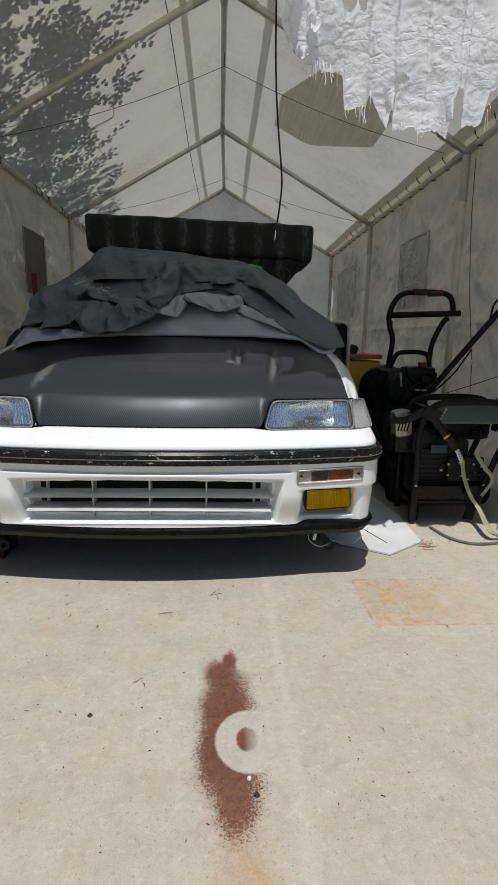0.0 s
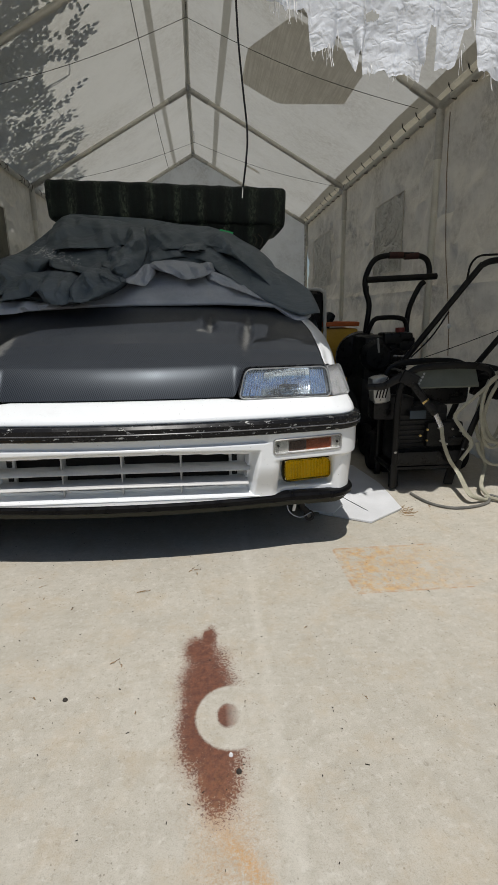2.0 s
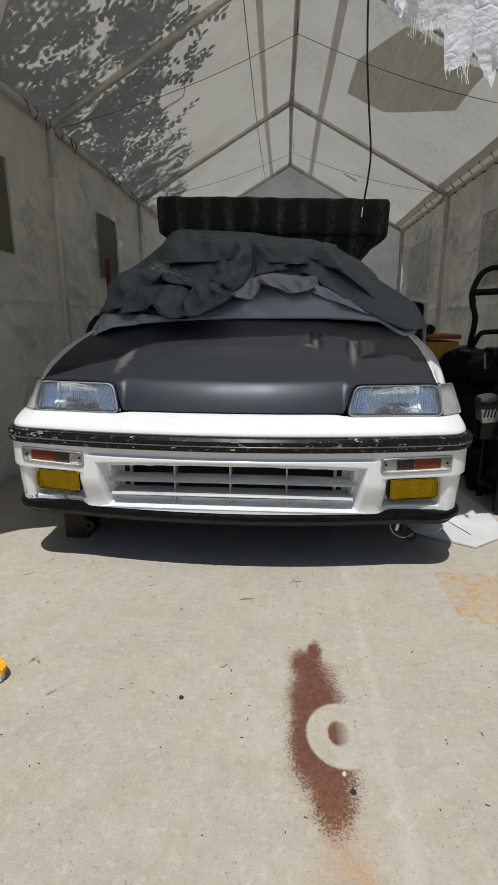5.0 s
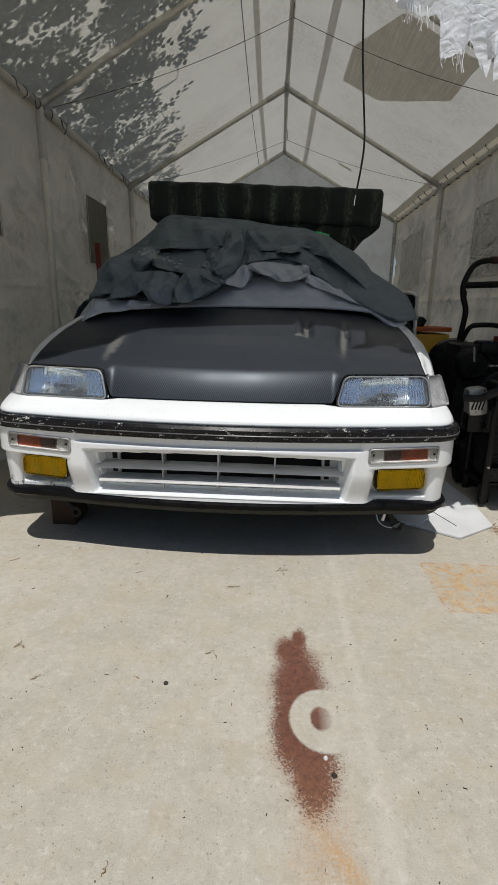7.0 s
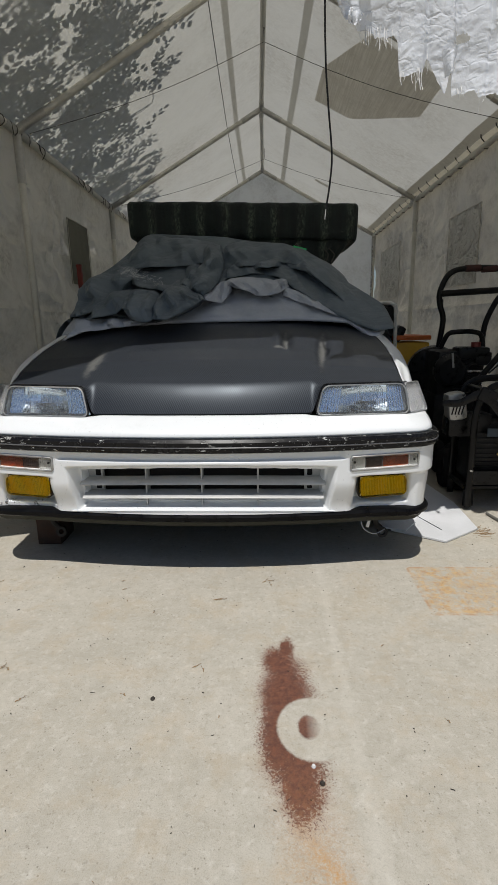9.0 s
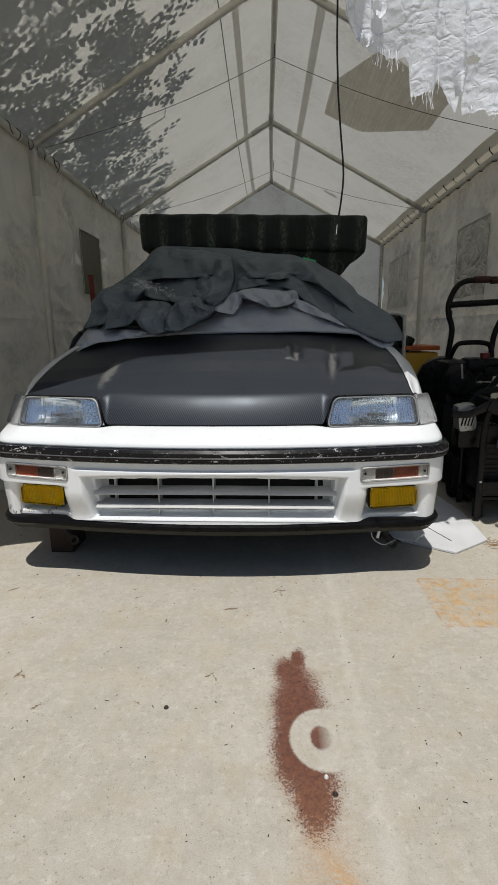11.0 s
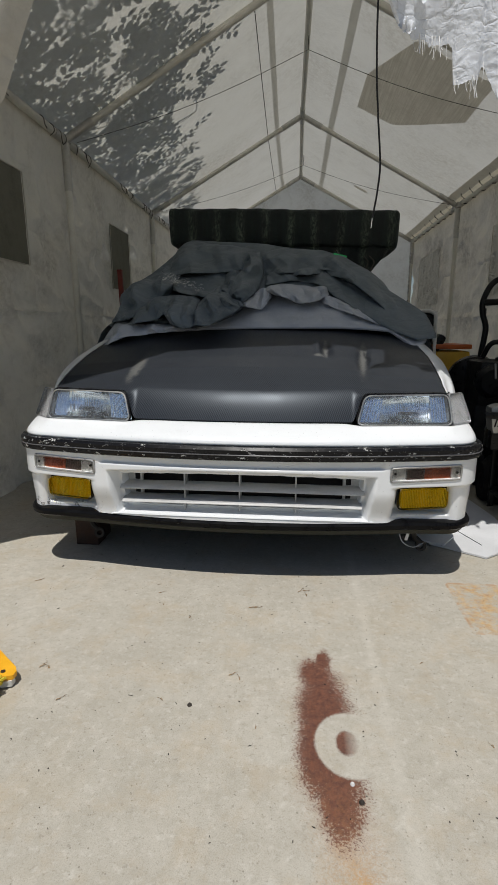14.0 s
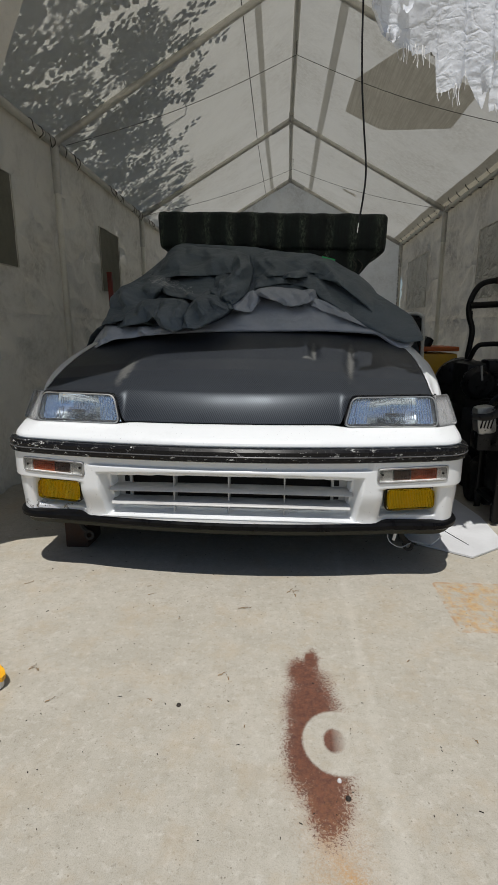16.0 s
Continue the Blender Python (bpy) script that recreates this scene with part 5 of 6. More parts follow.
cloth_fold(bunched, COVER, 6, [(0.157, 1.158), (0.215, 1.2), (0.309, 1.229), (0.402, 1.216), (0.5, 1.144)], [(0.164, 1.145), (0.245, 1.15), (0.335, 1.158), (0.422, 1.127), (0.502, 1.082)], 0.125, 0.145, 0.03)
cloth_fold(bunched, COVER, 7, [(-0.726, 1.019), (-0.732, 1.097), (-0.682, 1.144), (-0.592, 1.186), (-0.477, 1.195)], [(-0.658, 0.9), (-0.589, 0.919), (-0.553, 0.981), (-0.505, 1.042), (-0.478, 1.107)], 0.105, 0.165, 0.09)
cloth_fold(bunched, COVER, 8, [(-0.606, 0.969), (-0.57, 1.018), (-0.497, 1.043), (-0.411, 1.044), (-0.349, 1.033)], [(-0.633, 0.889), (-0.542, 0.895), (-0.474, 0.914), (-0.427, 0.936), (-0.363, 0.959)], 0.145, 0.195, 0.05)
cloth_fold(bunched, COVER, 9, [(-0.52, 1.114), (-0.494, 1.146), (-0.401, 1.108), (-0.296, 1.066), (-0.242, 1.103)], [(-0.48, 1.076), (-0.412, 1.048), (-0.335, 1.033), (-0.26, 1.022), (-0.204, 1.053)], 0.105, 0.145, 0.03)
cloth_fold(bunched, COVER, 10, [(-0.46, 0.982), (-0.431, 1.027), (-0.36, 1.043), (-0.285, 1.005)], [(-0.398, 0.891), (-0.341, 0.875), (-0.284, 0.874), (-0.258, 0.896)], 0.205, 0.245, 0.1)
cloth_fold(bunched, COVER, 11, [(-0.306, 0.962), (-0.279, 1.029), (-0.234, 1.063), (-0.173, 1.036), (-0.119, 0.995)], [(-0.281, 0.879), (-0.219, 0.877), (-0.164, 0.895), (-0.116, 0.931), (-0.081, 0.968)], 0.205, 0.245, 0.11)
cloth_fold(bunched, COVER, 12, [(-0.242, 1.071), (-0.192, 1.059), (-0.133, 1.029), (-0.094, 1.002)], [(-0.201, 1.007), (-0.15, 0.982), (-0.102, 0.969), (-0.062, 0.972)], 0.155, 0.185, 0.05)
cloth_fold(bunched, COVER, 13, [(-0.134, 1.296), (-0.135, 1.216), (-0.156, 1.125), (-0.166, 1.036), (-0.12, 0.988)], [(-0.041, 1.314), (-0.011, 1.216), (-0.011, 1.126), (-0.036, 1.046), (-0.085, 0.982)], 0.135, 0.145, 0.11)
cloth_fold(bunched, COVER, 14, [(-0.233, 1.176), (-0.225, 1.112), (-0.235, 1.045)], [(-0.126, 1.205), (-0.138, 1.117), (-0.161, 1.019)], 0.095, 0.115, 0.06)
cloth_fold(lining, COVER_IN, 15, [(0.007, 1.071), (0.042, 1.101), (0.112, 1.109), (0.201, 1.1), (0.294, 1.081)], [(0.052, 1.044), (0.119, 1.017), (0.189, 0.992), (0.246, 0.99), (0.307, 1.011)], 0.125, 0.145, 0.06)
cloth_fold(lining, COVER_IN, 16, [(-0.094, 1.008), (-0.045, 1.049), (0.001, 1.088), (0.04, 1.066)], [(-0.08, 0.969), (-0.025, 0.964), (0.018, 0.967), (0.054, 1.026)], 0.115, 0.135, 0.04)
cloth_fold(lining, COVER_IN, 17, [(0.236, 1.067), (0.289, 1.091), (0.34, 1.082)], [(0.238, 0.99), (0.285, 0.999), (0.35, 1.036)], 0.125, 0.145, 0.05)
cloth_fold(lining, COVER_IN, 18, [(0.289, 1.06), (0.4, 1.011), (0.535, 0.922)], [(0.308, 0.991), (0.418, 0.944), (0.574, 0.878)], 0.075, 0.095, 0.03)
cloth_fold(lining, COVER_IN, 19, [(-0.697, 0.898), (-0.578, 0.902), (-0.452, 0.894), (-0.287, 0.878)], [(-0.696, 0.783), (-0.617, 0.821), (-0.491, 0.847), (-0.279, 0.863)], 0.095, 0.105, 0.03)
# frayed white threads on the bunched cloth
for i in range(70):
    x = random.uniform(-0.70, -0.50)
    z = 1.125 - 0.30 * (x + 0.70) + random.uniform(-0.014, 0.022)
    y = 2.99 + 0.3 * (z - 1.08)
    d = [random.uniform(-0.017, 0.017) for _ in range(6)]
    Geo().tube(curve_pts([(x + 0.209, y - 1.978, z), (x + 0.209 + d[0], y - 1.982 + d[1] * 0.3, z + d[2] * 0.6), (x + 0.209 + d[3] * 1.2, y - 1.985, z + d[4] * 0.8)], 4), 0.00042, 4).part("thread", THREAD, cover)

# ---- padded bag on the roof ----
bag = thing("roof_bag", "long black-green padded cloth bag lying on the covered roof", "cloth bag", (-0.13, 4.02, 1.24))


def bag_fn(x0, x1, y0, y1, z0, z1, taper, seed):
    def fn(a, b):
        ang = b * 2 * math.pi
        c, s = math.cos(ang), math.sin(ang)
        p = 0.22
        cy, cz = math.copysign(abs(c) ** p, c), math.copysign(abs(s) ** p, s)
        end = min(1.0, min(a, 1 - a) / 0.02) ** 0.4
        z = (z0 + z1) / 2 + (z1 - z0) / 2 * cz * (0.82 + 0.18 * end)
        low = (z1 - z) / (z1 - z0)
        x = x0 + (x1 - x0) * a
        mid = (x0 + x1) / 2
        x = mid + (x - mid) * (1 - taper * low)
        y = (y0 + y1) / 2 + (y1 - y0) / 2 * cy * (0.7 + 0.3 * end)
        puff = 0.008 * math.cos(a * 60 + seed) + 0.012 * wave(x * 7, z * 5, seed) + 0.006 * wave(x * 19, z * 12, seed)
        return (x, y - puff * (1 if c < 0 else -0.5), z + 0.008 * wave(x * 4, y * 3, seed) - 0.030 * x * (1 if seed == 1 else 0))
    return fn


def closed(fn, nu, nv):
    g = Geo().grid(fn, nu, nv)
    for i in (0, nu):
        g.f.append(tuple(j * (nu + 1) + i for j in range(nv)))
    return g


closed(bag_fn(-0.785, 0.780, -0.05, 0.62, 0.165, 0.412, 0.012, 1), 200, 80).part("upper_pad", CAMO, bag, angle=70)
closed(bag_fn(-0.735, 0.755, -0.02, 0.60, -0.01, 0.19, 0.22, 2), 120, 50).part("lower_pad", CAMO, bag, angle=70)
tag = Geo().box((0.347, -0.520, 0.034), (0.078, 0.004, 0.026), 0.001, (-20, 14, 0)).part("label_tag", GREEN, bag, "bright green cloth tag")
Geo().box((0.354, -0.5235, 0.031), (0.044, 0.002, 0.009), 0.0, (-20, 14, 0)).part("print_bar", DARKINK, tag)
Geo().tube([(0.345, -0.518, 0.044), (0.345, -0.30, 0.10), (0.345, -0.01, 0.13)], 0.003, 6).part("tag_strap", CORD, bag)
for x in (0.54, 0.58):
    Geo().tube(curve_pts([(x, -0.03, 0.10), (x + 0.03, -0.05, 0.06), (x + 0.01, -0.05, 0.01)], 5), 0.004, 6).part("loose_cord", CORD, bag)

# ---- pressure washer ----
washer = thing("pressure_washer", "black-framed petrol pressure washer standing on the concrete", "pressure washer", (0.0, 0.0, 0.0))
for y in (2.42, 2.86):
    Geo().tube(curve_pts([(0.855, y, 0.02), (0.855, y, 0.30), (0.86, y, 0.50), (0.91, y, 0.592), (1.03, y, 0.610), (1.19, y, 0.604), (1.25, y, 0.565), (1.235, y, 0.48), (1.17, y, 0.30), (1.13, y, 0.09)], 7), 0.0145, 12).part("frame_tube", DARKMETAL, washer)
for x, z in ((0.855, 0.12), (1.14, 0.14), (0.90, 0.575), (1.245, 0.56)):
    Geo().tube([(x, 2.42, z), (x, 2.86, z)], 0.013, 12).part("cross_tube", DARKMETAL, washer)
Geo().box((1.0, 2.64, 0.135), (0.30, 0.44, 0.018), 0.006).part("deck", DARKMETAL, washer)
Geo().box((1.0, 2.425, 0.19), (0.28, 0.012, 0.08), 0.004).part("front_plate", BLACK, washer)
panel = Geo().box((1.05, 2.45, 0.556), (0.29, 0.11, 0.010), 0.004, (38, 0, 0)).part("panel", PLATE, washer, "flat grey-green top panel")
for i in range(5):
    Geo().tube([(0.935 + 0.006 * i, 2.425, 0.525 + 0.013 * i), (0.935 + 0.006 * i, 2.415, 0.528 + 0.013 * i)], 0.0045, 8).part("rivet", SILVER, panel)
engine = Geo().box((0.98, 2.66, 0.30), (0.24, 0.26, 0.28), 0.02).part("engine", ENGINE, washer, "dark engine with a silver muffler shroud")
for i in range(9):
    Geo().box((0.98, 2.53, 0.22 + i * 0.022), (0.20, 0.03, 0.008), 0.002).part("fin", ENGINE, engine)
shroud = Geo().box((0.800, 2.58, 0.510), (0.078, 0.14, 0.115), 0.022, (0, -8, 0)).part("muffler_shroud", SILVER, washer, "pale cast muffler shroud")
for i in range(4):
    Geo().box((0.782 + i * 0.013, 2.508, 0.500), (0.005, 0.008, 0.045), 0.002, (0, 12, 0)).part("slot", DEEP, shroud)
Geo().box((0.86, 2.62, 0.43), (0.18, 0.18, 0.10), 0.02).part("air_box", BLACK, washer)
pump = Geo().box((1.08, 2.53, 0.31), (0.16, 0.12, 0.12), 0.015).part("pump", ENGINE, washer)
for i, (x, z) in enumerate(((1.0, 0.34), (1.05, 0.345), (1.11, 0.34), (1.0, 0.29), (1.06, 0.285), (1.12, 0.30), (0.97, 0.315), (1.145, 0.33), (1.09, 0.265))):
    Geo().tube([(x, 2.475, z), (x, 2.455, z)], 0.0055, 6).part("bolt", BRASS if i % 3 == 0 else SILVER, pump)
Geo().tube([(1.10, 2.46, 0.295), (1.16, 2.45, 0.295)], 0.009, 10).part("outlet", ENGINE, washer)
Geo().tube([(1.16, 2.45, 0.295), (1.178, 2.45, 0.295)], 0.007, 10).part("brass_nipple", BRASS, washer)
Geo().box((0.955, 2.47, 0.405), (0.07, 0.006, 0.035), 0.001).part("sticker", plain("faded_blue_sticker", (0.02, 0.035, 0.05), (0.04, 0.06, 0.08), 30, 0.5), washer)
for x, z in ((0.855, 0.235), (1.15, 0.24)):
    Geo().tube([(x, 2.408, z), (x, 2.398, z)], 0.006, 8).part("button_head", SILVER, washer)
for x in (0.865, 1.13):
    Geo().tube([(x, 2.48, 0.13), (x - (0.02 if x > 1 else 0), 2.47, 0.018)], 0.022, 12).part("rubber_foot", RUBBER, washer)
for x in (0.88, 1.22):
    Geo().lathe([(0.05, -0.03), (0.115, -0.035), (0.13, -0.02), (0.13, 0.02), (0.115, 0.035), (0.05, 0.03), (0.05, -0.03)], pose(x, 3.12, 0.13, 0, 90, 0), 28).part("wheel", RUBBER, washer)
Geo().box((1.285, 2.60, 0.53), (0.12, 0.12, 0.14), 0.012, (0, 12, 0)).part("hose_bracket", BLACK, washer)
# spray gun laid over the frame, with its hose
gun = thing("spray_gun", "black spray gun with a short steel lance lying on the washer", "spray gun", (0, 0, 0))
Geo().tube(curve_pts([(0.735, 2.46, 0.530), (0.79, 2.43, 0.532), (0.84, 2.41, 0.558), (0.87, 2.40, 0.572)], 5), 0.013, 10, 0.02).part("stock", BLACK, gun)
Geo().box((0.893, 2.39, 0.560), (0.075, 0.036, 0.058), 0.012, (0, 25, 0)).part("grip", BLACK, gun)
Geo().tube([(0.905, 2.385, 0.545), (0.965, 2.378, 0.468)], 0.017, 10, 0.014).part("barrel", BLACK, gun)
Geo().tube([(0.962, 2.376, 0.473), (0.968, 2.375, 0.465)], 0.016, 10).part("collar", BRASS, gun)
Geo().tube([(0.968, 2.375, 0.466), (1.010, 2.366, 0.415)], 0.017, 12, 0.019).part("coupling", BLACK, gun)
Geo().tube([(1.010, 2.366, 0.415), (1.038, 2.36, 0.360)], 0.010, 10).part("lance", SHINY, gun)
hose = thing("high_pressure_hose", "beige high-pressure hose, coiled and trailing on the concrete", "hose", (0, 0, 0))
Geo().tube(curve_pts([(1.036, 2.36, 0.365), (1.055, 2.36, 0.28), (1.10, 2.37, 0.16), (1.18, 2.40, 0.06), (1.27, 2.43, 0.014), (1.315, 2.45, 0.013), (1.31, 2.52, 0.05), (1.27, 2.52, 0.20), (1.25, 2.50, 0.34)], 8), 0.0088, 10).part("lead", HOSE, hose)
coil = []
for i in range(121):
    a = i / 24 * 2 * math.pi
    r = 0.12 + 0.02 * math.sin(i * 0.37) + 0.00012 * i
    coil.append((1.285 + 0.50 * r * math.cos(a) + 0.012 * math.sin(i * 0.11), 2.50 - 0.0012 * i + 0.015 * math.cos(a), 0.42 + 1.12 * r * math.sin(a) - 0.0001 * i))
Geo().tube(coil, 0.0085, 8).part("coil", HOSE, hose)
Geo().tube(curve_pts([(1.265, 2.38, 0.565), (1.19, 2.36, 0.50), (1.115, 2.36, 0.435), (1.095, 2.37, 0.40), (1.13, 2.36, 0.345), (1.175, 2.36, 0.28), (1.14, 2.38, 0.18)], 7), 0.0085, 8).part("loop", HOSE, hose)
Geo().tube(curve_pts([(1.22, 2.45, 0.27), (1.24, 2.44, 0.20), (1.29, 2.42, 0.14), (1.36, 2.42, 0.15), (1.40, 2.44, 0.22), (1.38, 2.46, 0.32)], 7), 0.0085, 8).part("loop", HOSE, hose)
thin = thing("garden_hose", "thin dark grey hose trailing on the concrete", "hose", (0, 0, 0))
Geo().tube(curve_pts([(1.0, 2.56, 0.007), (1.03, 2.44, 0.007), (1.10, 2.37, 0.007), (1.20, 2.37, 0.007), (1.29, 2.41, 0.007), (1.325, 2.46, 0.018), (1.36, 2.42, 0.016), (1.42, 2.35, 0.009), (1.50, 2.36, 0.008)], 8), 0.0065, 8).part("run", plain("grey_rubber", (0.10, 0.10, 0.09), (0.17, 0.165, 0.15), 20, 0.6), thin)
Geo().tube(curve_pts([(1.30, 2.46, 0.015), (1.36, 2.40, 0.014), (1.44, 2.40, 0.014), (1.50, 2.47, 0.014)], 8), 0.0088, 8).part("tail", HOSE, hose)



def set_back(p, ground):
    """Moves the washer back to its place on the slab, feet kept on the ground."""
    k = smooth01((p.z - 0.03) / 0.10) if ground else 1.0
    q = Vector((0.06 + 1.10 * (p.x - 0.06), 2.617 + 0.50 * (p.y - 2.42), 0.817 * p.z if p.z < 0.30 else 0.245 + 1.10 * (p.z - 0.30)))
    return p.lerp(q, k)


for whole in (washer, gun, hose):
    for ob in whole.children_recursive:
        for v in ob.data.vertices:
            v.co = set_back(v.co, whole is hose)

# ---- lawn mower behind it ----
mower = thing("lawn_mower", "push mower with a tall black tube handle", "lawn mower", (0, 0, 0))
Geo().tube(curve_pts([(1.03, 2.95, 0.50), (1.11, 2.92, 0.63), (1.335, 2.80, 0.985), (1.37, 2.78, 1.03), (1.42, 2.77, 1.045), (1.50, 2.77, 1.045)], 8), 0.0145, 12).part("handle_arm", DARKMETAL, mower)
Geo().tube([(1.40, 2.90, 0.50), (1.515, 2.80, 0.72)], 0.0145, 12).part("handle_arm", DARKMETAL, mower)
Geo().tube(curve_pts([(1.305, 2.80, 0.965), (1.312, 2.79, 1.03), (1.345, 2.78, 1.065), (1.42, 2.77, 1.070), (1.50, 2.77, 1.069)], 6), 0.005, 8).part("bail", DARKMETAL, mower)
Geo().tube(curve_pts([(1.10, 2.90, 0.60), (1.18, 2.86, 0.70), (1.245, 2.83, 0.82)], 6), 0.004, 6).part("throttle_cable", CABLE, mower)
Geo().tube(curve_pts([(1.16, 2.88, 0.60), (1.33, 2.84, 0.665), (1.50, 2.80, 0.735)], 6), 0.0022, 6).part("brake_cable", CABLE, mower)
Geo().box((1.512, 2.79, 0.68), (0.03, 0.035, 0.035), 0.01).part("throttle_box", SILVER, mower)
deck = Geo().lathe([(0.0, 0.20), (0.10, 0.20), (0.20, 0.18), (0.235, 0.13), (0.24, 0.06), (0.232, 0.06)], pose(1.20, 3.08, 0), 32).part("deck", DARKMETAL, mower)
Geo().lathe([(0.0, 0.38), (0.07, 0.38), (0.10, 0.35), (0.11, 0.22), (0.11, 0.18)], pose(1.20, 3.08, 0), 24).part("motor", ENGINE, mower)
for x in (1.0, 1.40):
    for y in (2.92, 3.24):
        Geo().lathe([(0.03, -0.02), (0.085, -0.022), (0.095, -0.012), (0.095, 0.012), (0.085, 0.022), (0.03, 0.02), (0.03, -0.02)], pose(x, y, 0.095, 0, 90, 0), 24).part("wheel", RUBBER, mower)
Geo().box((1.22, 2.90, 0.44), (0.30, 0.22, 0.14), 0.04).part("grass_bag", BLACK, mower)

# ---- tiller with engine ----
tiller = thing("garden_tiller", "dark garden tiller with a tall looped handle and engine", "garden tiller", (0.026, 0, 0))
Geo().tube(curve_pts([(1.055, 3.55, 0.58), (1.045, 3.55, 0.70), (1.06, 3.55, 0.86), (1.035, 3.55, 0.95), (1.03, 3.55, 1.02), (1.06, 3.55, 1.10), (1.10, 3.55, 1.138), (1.17, 3.55, 1.152), (1.33, 3.55, 1.153), (1.40, 3.55, 1.13), (1.425, 3.55, 1.08), (1.43, 3.55, 1.03)], 6), 0.0165, 12).part("upper_handle", DARKMETAL, tiller)
Geo().tube([(1.03, 3.54, 1.012), (1.47, 3.54, 1.03)], 0.019, 12).part("cross_bar", DARKMETAL, tiller)
Geo().tube(curve_pts([(1.40, 3.55, 1.0), (1.37, 3.55, 0.97), (1.32, 3.55, 0.86), (1.305, 3.55, 0.76), (1.29, 3.52, 0.60), (1.27, 3.48, 0.48)], 6), 0.0165, 12).part("handle_arm", DARKMETAL, tiller)
Geo().tube([(1.17, 3.55, 1.153), (1.255, 3.55, 1.154)], 0.020, 12).part("grip", GRIP, tiller, "brown foam grip")
Geo().tube([(1.265, 3.55, 1.147), (1.35, 3.55, 1.150)], 0.020, 12).part("grip", GRIP, tiller, "brown foam grip")
Geo().tube(curve_pts([(1.04, 3.50, 0.70), (1.07, 3.48, 0.775), (1.12, 3.47, 0.79), (1.22, 3.47, 0.788), (1.265, 3.47, 0.76), (1.275, 3.46, 0.66), (1.26, 3.44, 0.50)], 6), 0.0145, 12).part("guard_loop", DARKMETAL, tiller)
Geo().tube([(1.05, 3.55, 0.98), (1.052, 3.54, 0.80)], 0.004, 6).part("control_cable", CABLE, tiller)
Geo().tube([(1.24, 3.46, 0.62), (1.20, 3.40, 0.46)], 0.004, 6).part("control_cable", CABLE, tiller)
eng = Geo().box((1.09, 3.42, 0.56), (0.26, 0.26, 0.26), 0.03).part("engine", ENGINE, tiller)
Geo().box((1.15, 3.33, 0.675), (0.17, 0.14, 0.07), 0.02).part("fuel_tank", BLACK, tiller)
Geo().tube([(1.17, 3.31, 0.70), (1.17, 3.31, 0.735)], 0.026, 14).part("fuel_cap", REDCAP, tiller, "dull red fuel cap")
Geo().lathe([(0, -0.04), (0.07, -0.04), (0.09, -0.02), (0.095, 0.02), (0.07, 0.05), (0, 0.05)], pose(1.03, 3.30, 0.58, 90, 0, 0), 28).part("recoil_housing", BLACK, tiller)
Geo().box((1.10, 3.29, 0.575), (0.28, 0.02, 0.012), 0.003).part("linkage_bar", SHINY, tiller)
for k in range(7):
    Geo().box((1.13, 3.285, 0.46 + 0.016 * k), (0.16, 0.02, 0.006), 0.001).part("cooling_fin", ENGINE, eng)
Geo().box((1.20, 3.30, 0.645), (0.09, 0.08, 0.075), 0.012).part("air_filter", BLACK, tiller)
Geo().tube(curve_pts([(1.05, 3.28, 0.63), (1.10, 3.26, 0.60), (1.14, 3.26, 0.62), (1.18, 3.27, 0.60)], 5), 0.006, 8).part("fuel_line", CABLE, tiller)
Geo().tube([(1.02, 3.245, 0.68), (1.03, 3.245, 0.60)], 0.006, 8).part("lever", SILVER, tiller)
Geo().lathe([(0, -0.07), (0.11, -0.07), (0.15, -0.045), (0.16, 0.0), (0.15, 0.045), (0.11, 0.07), (0, 0.07)], pose(1.03, 3.58, 0.55, 0, 90, 70), 32).part("tine_shield", BLACK, tiller)
Geo().box((1.10, 3.46, 0.27), (0.30, 0.34, 0.36), 0.03).part("gear_case", ENGINE, tiller)
for x in (0.90, 1.31):
    Geo().lathe([(0.04, -0.035), (0.165, -0.04), (0.19, -0.02), (0.19, 0.02), (0.165, 0.04), (0.04, 0.035), (0.04, -0.035)], pose(x, 3.42, 0.19, 0, 90, 0), 28).part("wheel", RUBBER, tiller)

# ---- things at the back ----
bin_ = thing("storage_bin", "yellow plastic bin with an orange rim", "storage bin", (1.035, 4.17, 0))
Geo().box((0, 0, 0.365), (0.23, 0.34, 0.70), 0.02, taper=1.08).part("body", GOLD, bin_)
Geo().box((0, 0, 0.745), (0.26, 0.38, 0.032), 0.010).part("rim", ORANGE, bin_, "orange rim")
for i in range(3):
    Geo().box((0, -0.183, 0.46 + 0.055 * i), (0.22, 0.008, 0.02), 0.003).part("rib", GOLD, bin_)
walker = thing("folding_frame", "pale tube frame with a dark cloth bag over it", "tube frame", (0.915, 3.99, 0), turn=(0, -1.5, 0))
Geo().tube(curve_pts([(0.02, 0, 0), (0.02, 0, 0.5), (0.02, 0, 0.93), (0.01, 0, 0.965), (-0.03, 0.02, 0.985), (-0.12, 0.06, 0.98)], 6), 0.0125, 10).part("tube", WHITEPIPE, walker)
Geo().tube(curve_pts([(-0.20, 0.30, 0), (-0.20, 0.30, 0.9), (-0.12, 0.06, 0.98)], 6), 0.0125, 10).part("tube", WHITEPIPE, walker)
Geo().box((-0.085, 0.06, 0.80), (0.18, 0.16, 0.36), 0.05, (4, 6, 20), segments=3).part("bag", BLACK, walker)
Geo().box((0.06, 0.08, 0.77), (0.07, 0.10, 0.12), 0.03, (0, 30, 0)).part("pouch", BLACK, walker)
stick = thing("red_post", "red painted post leaning against the wall sheet", "post", (-1.40, 4.45, 0), turn=(0, -1.2, 0))
